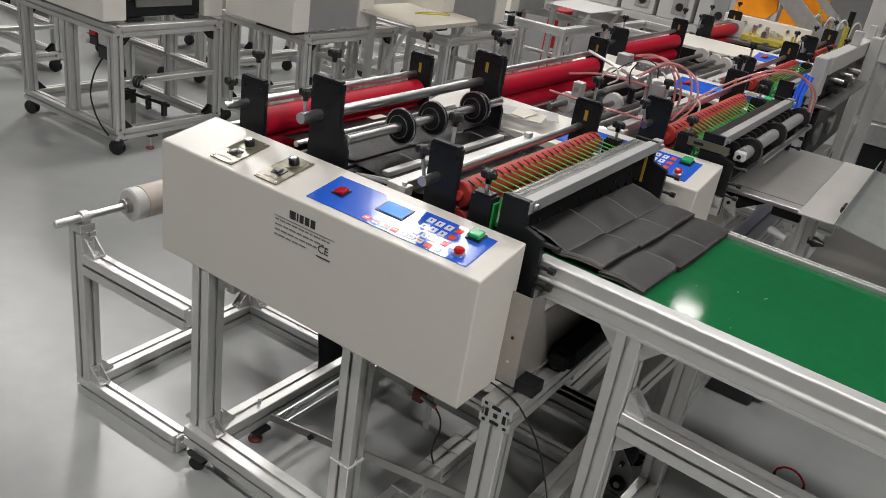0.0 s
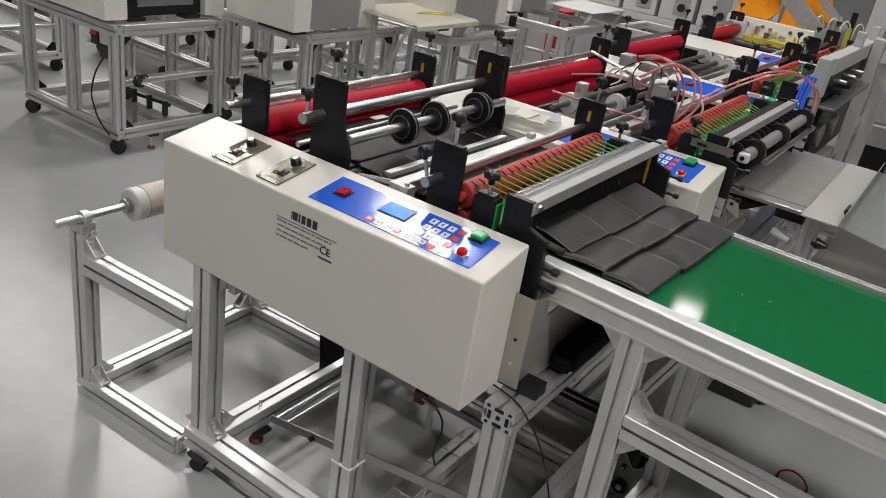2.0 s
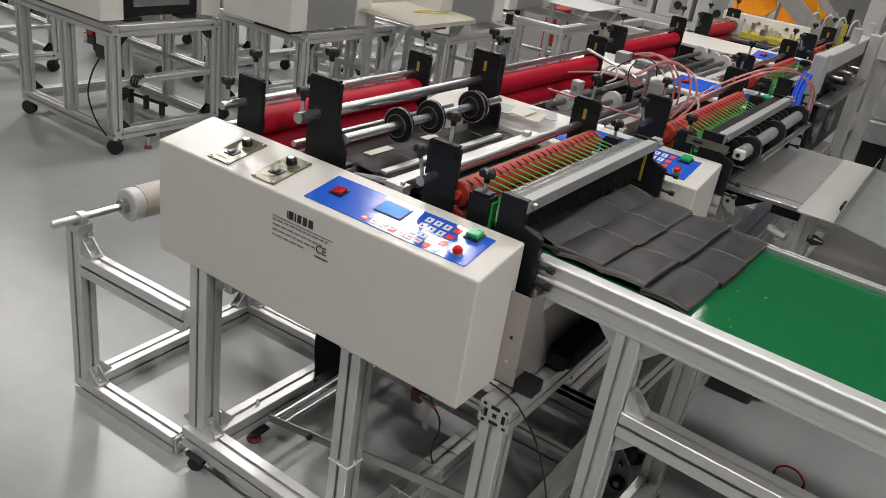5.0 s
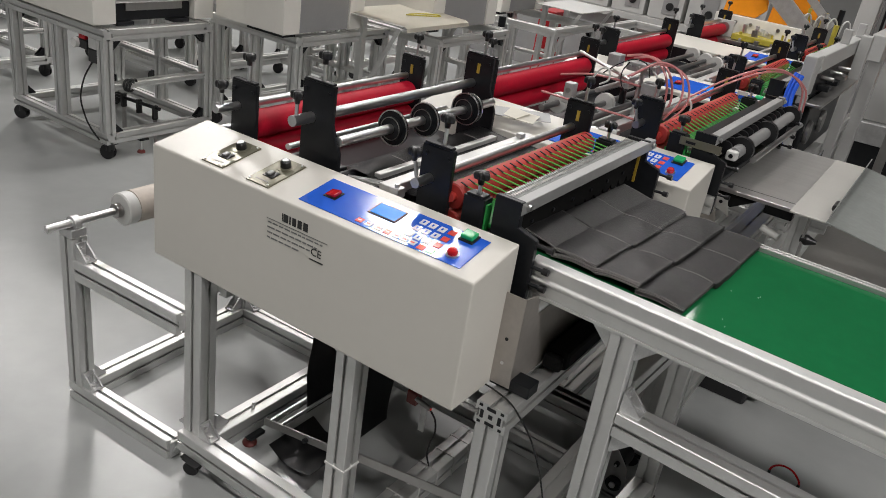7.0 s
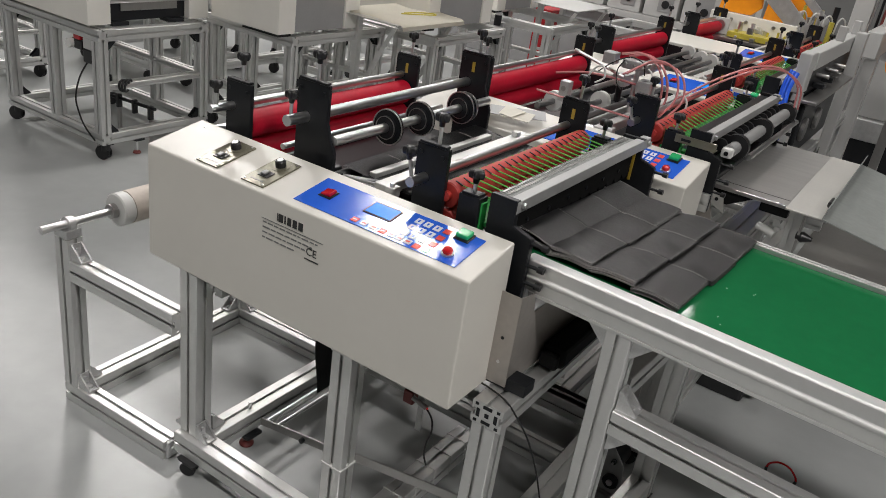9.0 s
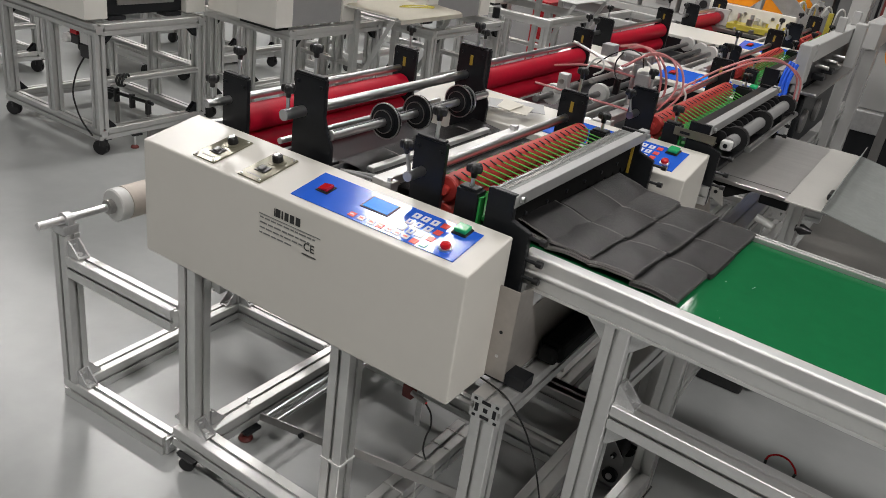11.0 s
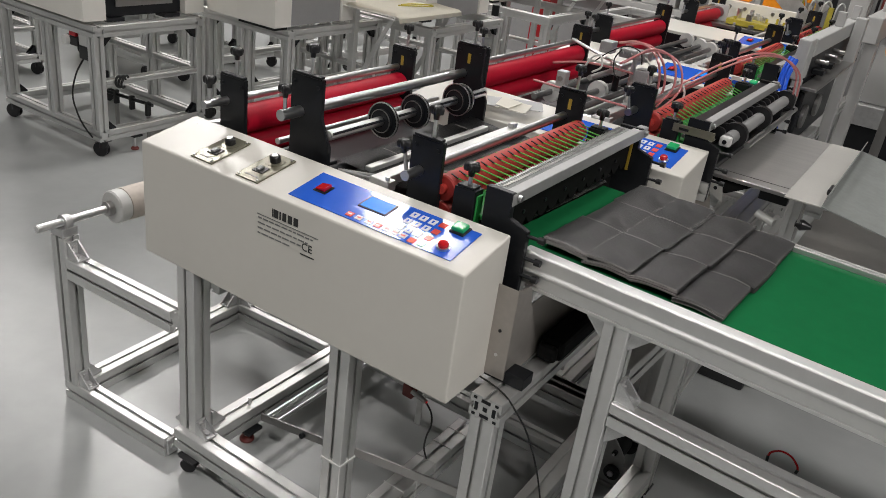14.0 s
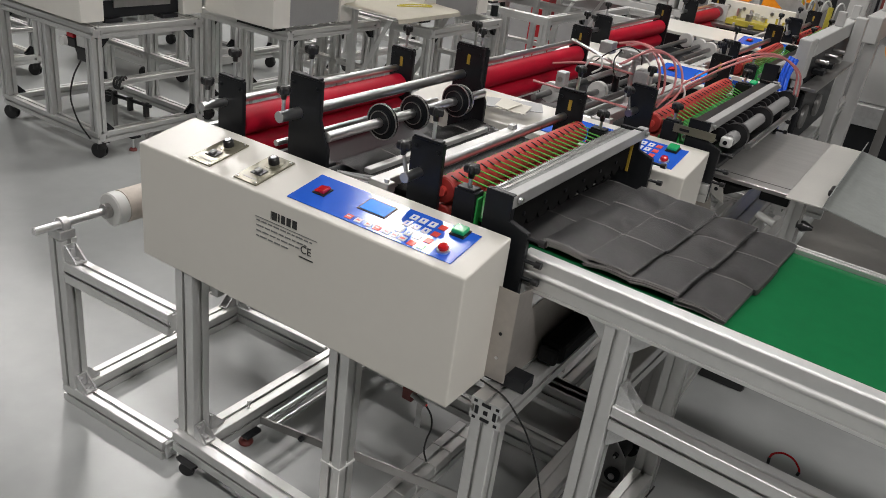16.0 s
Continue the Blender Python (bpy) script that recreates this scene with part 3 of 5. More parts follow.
    if full:
        part("tie_rod", cyl((-0.618, N - 0.066, 1.054), (-0.618, F, 1.054), 0.0135, 24), CHROME, m, smooth=True)
        part("guide_rod", cyl((-0.70, N + 0.012, 0.952), (-0.70, F, 0.952), 0.008, 20), CHROME, m, smooth=True)
        knife = part("knife_shaft", lathe(((0.0125, N + T - 0.004), (0.0125, F - 0.002)), "Y", 24), CHROME, m, "polished slitting shaft", loc=(-0.535, 0, 1.014), smooth=True)
        part("key_strip", box(-0.003, 0.003, N + T + 0.002, F - 0.01, 0.0118, 0.0135, 0), BLACK, knife)
        ROLL.append((knife, (-0.535, 0, 1.014), -300, full))
    for i, y in enumerate(ks if full else ()):
        prof = ((0.0127, y - 0.016), (0.030, y - 0.016), (0.030, y - 0.006), (0.046, y - 0.006), (0.047, y - 0.001), (0.047, y + 0.001), (0.038, y + 0.003), (0.038, y + 0.012), (0.028, y + 0.014), (0.0127, y + 0.016))
        blade = part("slitting_knife", lathe(prof, "Y", 40), BLACK, knife, "round slitting knife with hub", smooth=True)
        part("knife_ring", ring(0.0445, 0.0475, y - 0.0075, y - 0.0058), CHROME, blade, smooth=True)
        part("hub_ring", ring(0.0285, 0.0305, y - 0.0175, y - 0.0155), STEEL, blade, smooth=True)
        part("back_ring", ring(0.034, 0.0392, y + 0.0105, y + 0.013), CHROME, blade, smooth=True)
        if i == 2:
            part("double_ring", ring(0.036, 0.044, y + 0.017, y + 0.021), CHROME, blade, smooth=True)
            part("double_hub", ring(0.0168, 0.040, y + 0.0165, y + 0.030), BLACK, blade, smooth=True)
    if full:
        roller("anvil_roller", -0.535, 0.917, 0.016, BLACK, y0, y1, 300)
    # bed plate of the machine with its dark deck
    if not full:
        part("side_guard", box(-0.80, -0.30, N + T + 0.001, N + T + 0.006, 0.876, 0.945), BLACK, m)
        part("side_guard", box(-0.80, -0.30, F - 0.008, F - 0.003, 0.876, 0.945), BLACK, m)
    part("deck", box(-0.80, -0.30, N + T + 0.002, F - 0.002, 0.868, 0.874), BLACK, m, "black steel deck")
    part("deck_bar", box(-0.60, -0.55, N + 0.02, N + 0.07, 0.874, 0.935, 0.003), BLACK, m)
    # cross bars between slitter and feeder
    part("cross_bar", box(-0.400, -0.366, N + 0.005, F - 0.005, 0.925, 0.957, 0.003), ALU, m, "square aluminium cross bar")
    part("cross_bar", box(-0.470, -0.450, N + 0.075, F - 0.09, 0.925, 0.945, 0.003), ALU, m, "square aluminium cross bar")
    part("bar_clamp", box(-0.348, -0.324, N - 0.024, N + 0.006, 0.945, 0.970, 0.003), ALU, m)
    part("clamp_bolt", cyl((-0.336, N - 0.012, 0.970), (-0.336, N - 0.012, 0.978), 0.006, 12), CHROME, m, smooth=True)
    part("bar_clamp", box(-0.392, -0.372, F - 0.085, F - 0.060, 0.957, 0.972, 0.003), ALU, m)
    part("tie_rod", cyl((-0.262, N - 0.055, 1.014), (-0.262, F, 1.014), 0.0115, 20), CHROME, m, smooth=True)
    part("sensor_rod", cyl((-0.47, N - 0.01, 0.95), (-0.40, N + 0.02, 0.945), 0.004, 8), CHROME, m, smooth=True)
    part("sensor_rod", cyl((-0.49, N - 0.0, 0.945), (-0.42, N + 0.05, 0.940), 0.004, 8), CHROME, m, smooth=True)
    # orange rollers with cords
    roller("grooved_roller", -0.206, 0.985, 0.030, ORANGE, y0, y1, -260, "orange-red grooved rubber roller")
    roller("lower_roller", -0.206, 0.921, 0.030, ORANGE, y0, y1, 260)
    part("cord_bed", box(-0.178, -0.071 if full else -0.095, y0, y1, 0.945, 0.955), GREENDK, m, "dark green cord bed")
    n = 22
    for i in range(n):
        y = y0 + 0.02 + (y1 - y0 - 0.04) * i / (n - 1)
        c = part("cord", cyl((-0.218, y, 1.013), (-0.090 if full else -0.098, y + 0.004, 1.000 if full else 0.975), 0.0019, 6), GREENCORD, m)
        g = box(-0.004, 0.016, y - 0.0022, y + 0.0026, 0.0292, 0.0312, 0.0005)
        g.transform(Matrix.Rotation(radians(14), 4, "Y"))
        part("cord_slit", g, BLACK, m, loc=(-0.206, 0, 0.985))
    if full:
        part("spring_rail", cyl((-0.082, y0, 0.999), (-0.082, y1, 0.999), 0.004, 10), STEEL, m)
        for dx, dz in ((-0.002, 0.0495), (0.012, 0.0495)):
            zig = bmesh.new()
            q = 140
            for i in range(q):
                ya, yb = (y0 + 0.008 + (y1 - y0 - 0.016) * (i + e) / q for e in (0, 1))
                e = 0.005 if i % 2 else -0.005
                cyl((-0.080 + dx - e, ya, 0.981 + dz), (-0.080 + dx + e, yb, 0.983 + dz), 0.0007, 4, bm=zig)
            part("wire_spring", zig, STEEL, m, "zigzag row of bright wire springs", smooth=True)
    if not full:
        part("cord_rail", cyl((-0.100, y0, 0.970), (-0.100, y1, 0.970), 0.006, 10), STEEL, m)
    for i in range(0 if full else n):
        y = y0 + 0.02 + (y1 - y0 - 0.04) * i / (n - 1)
        part("cord_hook", box(-0.104, -0.078, y - 0.004, y + 0.004, 0.968, 0.983, 0.001), GALV, m)
    # adjuster blocks
    for y in (N, F - 0.03):
        a = part("adjuster_block", box(-0.167, -0.114, y - 0.002, y + 0.034, 0.86, 1.010, 0.002), BLACK, m, "black adjuster block")
        part("adjuster_cap", box(-0.162, -0.120, y, y + 0.03, 1.010, 1.016), BLACK, a)
        part("adjuster_slot", box(-0.1135, -0.108, y + 0.004, y + 0.026, 0.90, 1.000), GREENDK if y == N else STEEL, a)
        knob(m, -0.139, y + 0.014, 1.012, 1.046, r=0.016)
    # cutter: end plates, blade carrier and bar
    for y in (N - 0.004, F + 0.002):
        cp = part("cutter_plate", prism([(-0.089, 0.80), (0.021, 0.80), (0.021, 0.965), (-0.025, 0.98), (-0.025, 1.036), (-0.089, 1.036)], y, y + 0.016), BLACK, m, "black cutter end plate")
        for z in (0.955, 0.905, 0.865):
            part("cap_screw", cyl((0.021, y + 0.008, z), (0.052, y + 0.008, z), 0.004, 10), BLACK, cp, smooth=True)
            part("screw_head", cyl((0.046, y + 0.008, z), (0.060, y + 0.008, z), 0.0075, 14), PLASTIC, cp, smooth=True)
    part("yellow_strip", box(-0.046, -0.039, F - 0.006, F - 0.001, 0.915, 0.995, 0.0005), YELLOW, m, "yellow tape strip")
    part("cutter_bar", box(-0.050, -0.024, N - 0.002, F + 0.055, 1.006, 1.034, 0.002), BARM, m, "square aluminium cutter bar")
    for y in (N + 0.02, F + 0.03):
        part("bar_bolt", cyl((-0.022, y, 1.022), (-0.014, y, 1.022), 0.007, 12), CHROME, m)
    part("bar_pad", box(-0.059 if full else -0.088, -0.052, N + 0.012, F - 0.002, 1.0, 1.012 if full else 1.026, 0.002), BLACK, m)
    part("blade_carrier", box(-0.066 if full else -0.085, -0.052, N + 0.013, F - 0.002, 0.945, 0.9995, 0.002), FINGER, m, "black blade carrier")
    k = 11
    if full:
        edge, q = [(N + 0.014, 1.004)], 13
        for i in range(q):
            a, b = (N + 0.014 + (F - N - 0.017) * (i + e) / q for e in (0, 1))
            edge += [(a + (b - a) * k / 8, 0.943 - 0.021 * math.sin(math.pi * k / 8) ** 0.7) for k in range(8)]
        edge += [(F - 0.003, 0.943), (F - 0.003, 1.004)]
        part("blade_guard", prism(edge, -0.0515, -0.046, 0, "x"), FINGER, m, "black blade guard plate with scalloped lower edge")
        part("brush_strip", box(-0.088, -0.052, N + 0.013, F - 0.002, 1.0135, 1.030, 0.002), MESHM, m, "grey wire brush strip behind the cutter bar")
        for i in range(6):
            y = N + 0.10 + (F - N - 0.2) * i / 5
            part("guard_screw", cyl((-0.046, y, 0.962), (-0.042, y, 0.962), 0.005, 10), BLACK, m)
    for i in range(0 if full else k):
        y = N + 0.06 + (F - N - 0.10) * i / (k - 1)
        part("pressure_finger", lathe(((0.004, 0.0), (0.013, 0.003), (0.014, 0.012), (0.010, 0.016)), "X", 14, at=(-0.052, y, 0.972)), FINGER, m, smooth=True)
    part("inner_back", box(-0.088, -0.080, N + 0.013, F - 0.002, 0.80, 0.885), FINGER, m)
    if not full:
        part("exit_sill", box(-0.080, -0.005, N + 0.013, F - 0.002, 0.862, 0.880, 0.002), BLACK, m)
    # sheet metal chute under the exit
    if full:
        ch = part("chute", box(0.000, 0.049, 0.150, 0.153, 0.634, 0.856, 0.001), CHUTEM, m, "brushed steel chute")
        part("chute_wall", prism([(0.154, 0.634), (0.60, 0.634), (0.60, 0.795), (0.224, 0.795), (0.214, 0.845), (0.154, 0.856)], 0.046, 0.049, 0, "x"), CHUTEM, ch)
        part("chute_foot", box(-0.06, 0.096, 0.154, 0.200, 0.6265, 0.656, 0.002), BLACK, ch)
        part("chute_wall", box(-0.30, -0.012, 0.156, 0.160, 0.655, 0.800, 0.001), CHUTEM, ch)
        # Black block with cap and flange, put where there is only deep shade.
        dark_block = part("drive_motor", box(0.050, 0.110, 0.31, 0.56, 0.627, 0.682, 0.012), FINGER, m, "dull black block in place of deep shade", smooth=False)
        part("shade_cap", box(0.056, 0.104, 0.285, 0.309, 0.632, 0.672, 0.010), FINGER, dark_block)
        part("shade_flange", box(0.046, 0.116, 0.561, 0.575, 0.627, 0.69, 0.003), BLACK, dark_block)
        for z in (0.750, 0.690):
            part("rivet", cyl((0.022, 0.1485, z), (0.022, 0.151, z), 0.004, 10), BLACK if z > 0.7 else CHROME, ch)
    return m


M1 = machine("cutting_machine", "cream and black cutting machine with blue panel and red rollers", 0, 0, 0.92, True)
M2 = machine("cutting_machine", "cream and black cutting machine with pink air hoses", 0.11, 0.96, 1.09, N=0.24, depth=0.21)
M3 = machine("cutting_machine", "cream and black cutting machine standing behind the others", 0.03, 2.20, 1.10, N=0.26, depth=0.23)
M4 = machine("cutting_machine", "far black and cream cutting machine beside an orange press", 0.03, 3.52, 0.85, N=0.26, depth=0.23)


# ---- conveyor ----
BELT = 0.908


def conveyor():
    c = thing("belt_conveyor", "flat belt conveyor with smooth green belt and aluminium side rails", "conveyor", loc=(0.03, 0.2, 0), rz=-3.0)
    Wd, Lc = 0.556, 2.4
    for y in (0.013, Wd):
        if y < 0.1:
            out = [(y, 0.846), (y + 0.036, 0.846), (y + 0.036, 0.915), (y + 0.033, 0.918), (y + 0.004, 0.918), (y + 0.001, 0.915), (y, 0.886), (y - 0.004, 0.881), (y - 0.004, 0.876), (y, 0.871)]
        else:
            out = [(y, 0.846), (y + 0.028, 0.846), (y + 0.028, 0.918), (y + 0.019, 0.918), (y + 0.018, 0.913), (y + 0.012, 0.913), (y + 0.011, 0.918), (y, 0.918)]
        r = part("side_rail", prism(out, -0.022 if y < 0.1 else 0.0, Lc, 0.0010, "x"), ALU, c, "aluminium conveyor rail")
        part("rail_lip", box(0.0, Lc, y - 0.002, y + 0.036, 0.838, 0.8455, 0.001), ALU, r)
    part("belt", box(-0.10, Lc, 0.0495, Wd - 0.001, BELT - 0.006, BELT, 0.002), GREENBELT, c, "smooth green belt, slightly dusty")
    part("bed", box(-0.10, Lc, 0.0495, Wd - 0.001, 0.862, 0.8955), STEEL, c)
    rnd = random.Random(4)
    for i in range(9):
        x, y = rnd.uniform(0.22, 0.40), rnd.uniform(0.07, 0.34)
        q = rnd.uniform(0.0006, 0.0012)
        part("lint", cyl((x, y, BELT), (x, y, BELT + 0.0006), q, 6), NYLON, c)
    for x in (0.188, 1.75):
        for y in (0.013, Wd - 0.03):
            beam(c, x, x + 0.056, y, y + 0.052, 0.075, 0.837, "z", "leg")
            bracket(c, x + 0.056, y + 0.03, 0.838, "+x-z")
            bracket(c, x, y + 0.03, 0.838, "-x-z")
            caster(c, x + 0.03, y + 0.03, 0.075)
        beam(c, x, x + 0.06, 0.075, Wd - 0.032, 0.66, 0.72, "y")
        beam(c, x, x + 0.06, 0.075, Wd - 0.032, 0.09, 0.15, "y")
    for y in (0.013, Wd - 0.03):
        beam(c, 0.246, 1.748, y, y + 0.06, 0.607, 0.667, "x", "lower_rail")
        bracket(c, 0.246, y + 0.03, 0.667, "+x+z", 0.045)
        bracket(c, 0.246, y + 0.03, 0.607, "+x-z", 0.045)
    return c


CONV = conveyor()


# ---- unwinding stand and core ----
def stand():
    s = thing("unwind_stand", "slotted aluminium unwinding stand bolted to the machine", "frame", loc=(-1.303, -0.046, 0), rz=2.5)
    W, V, D = 0.058, 0.050, 0.68
    beam(s, 0.0, 0.436, 0.0, V, 0.0, 0.063, "x")
    beam(s, 0.0, W, 0.0, V, 0.064, 0.560, "z", "upright")
    beam(s, 0.0, W, D, D + V, 0.064, 0.560, "z", "upright")
    beam(s, W + 0.001, 0.476, 0.0, V, 0.434, 0.500, "x")
    beam(s, 0.0, W, V + 0.001, D - 0.001, 0.0, 0.063, "y")
    beam(s, 0.0, 0.468, D, D + V, 0.0, 0.063, "x")
    beam(s, W + 0.001, 0.476, D, D + V, 0.434, 0.500, "x")
    for y in (V / 2, D + V / 2):
        bracket(s, W, y, 0.064, "+x+z", 0.047)
        bracket(s, W, y, 0.501, "+x+z", 0.047)
    bracket(s, W / 2, V, 0.064, "+y+z", 0.047)
    bracket(s, W / 2, D, 0.064, "-y+z", 0.047)
    bracket(s, 0.0, V / 2, 0.064, "-x+z", 0.012)
    part("end_clip", box(0.4365, 0.446, 0.006, V - 0.006, 0.004, 0.058, 0.004), GALV, s)
    part("end_screw", cyl((0.446, V / 2, 0.031), (0.452, V / 2, 0.031), 0.010, 14), CHROME, s, smooth=True)
    for y in (V / 2, D + V / 2):
        b = part("bearing_block", box(0.0, 0.056, y - 0.025, y + 0.025, 0.561, 0.588, 0.003), GALV, s)
        part("bearing_ring", cyl((0.036, y - 0.010, 0.600), (0.036, y + 0.010, 0.600), 0.022, 22), GALV, b, smooth=True)
        for x in (0.008, 0.020):
            part("bearing_pin", cyl((x, y, 0.585), (x, y, 0.603), 0.006, 10), CHROME, b, smooth=True)
    core = thing("core_roll", "pale cardboard core on a steel shaft, empty of web", "roll", loc=(-1.268, 0.106, 0.602))
    part("shaft", cyl((0, -0.21, 0), (0, 0.66, 0), 0.0115, 20, bev=0.002), CHROME, core, smooth=True)
    part("tube", lathe(((0.030, 0.0605), (0.050, 0.0605), (0.050, 0.52), (0.030, 0.52)), "Y", 36), FOAM, core, "pale cardboard tube", smooth=True)
    part("end_cone", lathe(((0.014, 0.022), (0.046, 0.022), (0.050, 0.026), (0.050, 0.054), (0.047, 0.056), (0.047, 0.060), (0.014, 0.061)), "Y", 36), NYLON, core, "white nylon end plug", smooth=True)
    part("collar", lathe(((0.013, 0.0), (0.022, 0.002), (0.022, 0.019), (0.013, 0.021)), "Y", 24), STEEL, core, smooth=True)


stand()


# ---- cloth pieces on the belt ----
LANES = ((0.272, 0.441, -0.004), (0.442, 0.603, 0.003), (0.604, 0.768, 0.0))
PX = 0.102


def cloth_height(u, v, lift, arch, ph):
    rise = arch * 1.3 if arch > 0.0055 else 0.0
    return lift * (1 - u) ** 2 + rise * u * u + arch * math.sin(math.pi * min(1, 0.08 + 0.92 * u)) + 0.0010 * math.sin(5 * v + ph) * u + 0.0006 * math.sin(11 * v + 2.3 * ph + 3 * u) + 0.0005 * math.sin(9 * u + 4 * v + ph)


def cloth_mesh(w, lift, arch, seed, thick=0.0012, strip=None):
    """One thin piece with a gentle bend; strip limits it to a band along one edge."""
    rnd = random.Random(seed)
    ph = rnd.uniform(0, 6)
    bm = bmesh.new()
    nx, ny = 14, 10
    v0, v1, up = (0, 1, 0) if strip is None else (*strip, 0.0013)
    top, bot = [], []
    for i in range(nx + 1):
        for j in range(ny + 1):
            u, v = i / nx, v0 + (v1 - v0) * j / ny
            z = cloth_height(u, v, lift, arch, ph) + up
            x = u * PX - PX / 2
            fray = 0.0006 * rnd.uniform(-1, 1) if i in (0, nx) else 0
            top.append(bm.verts.new((x + fray, v * w, z + thick)))
            bot.append(bm.verts.new((x + fray, v * w, z)))
    q = lambda i, j: i * (ny + 1) + j
    for i in range(nx):
        for j in range(ny):
            bm.faces.new((top[q(i, j)], top[q(i + 1, j)], top[q(i + 1, j + 1)], top[q(i, j + 1)]))
            bm.faces.new((bot[q(i, j)], bot[q(i, j + 1)], bot[q(i + 1, j + 1)], bot[q(i + 1, j)]))
    edge = [q(i, 0) for i in range(nx)] + [q(nx, j) for j in range(ny)] + [q(i, ny) for i in range(nx, 0, -1)] + [q(0, j) for j in range(ny, 0, -1)]
    for a, b in zip(edge, edge[1:] + edge[:1]):
        bm.faces.new((top[a], bot[a], bot[b], top[b]))
    bmesh.ops.recalc_face_normals(bm, faces=bm.faces)
    return bm


def lead_stitches(w, lift, arch, seed):
    """Short pale stitches in a zigzag along the leading edge of a piece."""
    rnd = random.Random(seed)
    ph = rnd.uniform(0, 6)
    bm = bmesh.new()
    k = 22
    for i in range(k):
        v = (i + 0.5) / k + rnd.uniform(-0.006, 0.006)
        z = cloth_height(1.0, v, lift, arch, ph) + 0.0012
        e = 0.0016 if i % 2 else -0.0016
        if rnd.random() < 0.8:
            cyl((PX / 2 - 0.0045, v * w - e, z + 0.0003), (PX / 2 + 0.0012, v * w + e, z - 0.0002), 0.00035, 4, bm=bm)
    return bm


def side_stitches(lift, arch, seed):
    """Pale loops of thread standing out of the side edge of a piece."""
    rnd = random.Random(seed)
    ph = rnd.uniform(0, 6)
    bm = bmesh.new()
    k = 27
    for i in range(k):
        u = (i + 0.5) / k + rnd.uniform(-0.008, 0.008)
        z = cloth_height(u, 0.0, lift, arch, ph)
        x = u * PX - PX / 2
        cyl((x, 0.003, z + 0.0016), (x + rnd.uniform(-0.001, 0.001), -0.0022, z + 0.0008), 0.0005, 4, bm=bm)
        cyl((x, -0.0016, z + 0.0014), (x + 0.0025, -0.0016, z - 0.0004), 0.0004, 4, bm=bm)
    return bm


def yaw(x, y):
    """Along and across the belt, to the place in the hall."""
    a = radians(-3.0)
    return (0.03 + math.cos(a) * (x - 0.03) - math.sin(a) * (y - 0.2), 0.2 + math.sin(a) * (x - 0.03) + math.cos(a) * (y - 0.2))


STEP = 0.098
CUT = 0.65
MOVES = []


def shift(t):
    def ease(a, b):
        u = min(1, max(0, (t - a) / (b - a)))
        return u * u * (3 - 2 * u)
    return STEP * ease(2.0, 2.45) + STEP * 0.97 * ease(13.22, 13.62)


def rows_to(ob, key):
    MOVES.append((ob, key))


def cloth_stack(lane, lead, z, layers, seed, label, arch=0.007):
    y0, y1, dx = LANES[lane]
    w = y1 - y0
    ob = thing("cloth_stack", label, "cloth stack", "stacks of cut cloth")
    rnd = random.Random(seed)
    for k in range(layers):
        lay = part("cloth_layer", cloth_mesh(w, 0.0, arch, seed), CLOTH, ob, smooth=True)
        last = k == layers - 1
        lay.location = (0 if last else rnd.uniform(-0.003, 0.003), 0 if last else rnd.uniform(-0.009 if lane == 0 else -0.004, 0.003), k * 0.0015)
        if k % 2 == 0 and lane == 0:
            part("edge_stitching", cloth_mesh(w, 0.0, arch, seed, 0.0007, (-0.006, -0.001)), THREAD, lay, "pale grey edge stitching", smooth=True)
        if lane == 0 and (k % 3 == 1 or last):
            tagged(part("side_stitching", side_stitches(0.0, arch, seed), THREAD, lay), "pale loops of edge stitching", kind="stuff")
        if k in (2, layers - 3) or last:
            tagged(part("lead_stitching", lead_stitches(w, 0.0, arch, seed), THREAD, lay), "pale loops of edge stitching", kind="stuff")
    part("edge_stitching", cloth_mesh(w, 0.0, arch, seed, 0.0003, (0.992, 1.0)), THREAD, lay, "pale grey edge stitching", smooth=True)
    rows_to(ob, lambda t, a=lead - PX / 2 + dx, y=y0, z=z: pose(*yaw(a + shift(t), y), z, 0, 0, -3))
    return ob


for lane in range(3):
    cloth_stack(lane, 0.234, BELT + 0.0012, 8, 10 + lane, "neat stack of dark charcoal cloth pieces lying on the green belt", 0.005)
    cloth_stack(lane, 0.137, BELT + 0.0032, 9, 20 + lane, "stack of charcoal cloth pieces behind the first stack on the belt")
    cloth_stack(lane, 0.035, BELT + 0.0032, 6, 30 + lane, "half-built stack of charcoal cloth pieces under the cutter", 0.007)


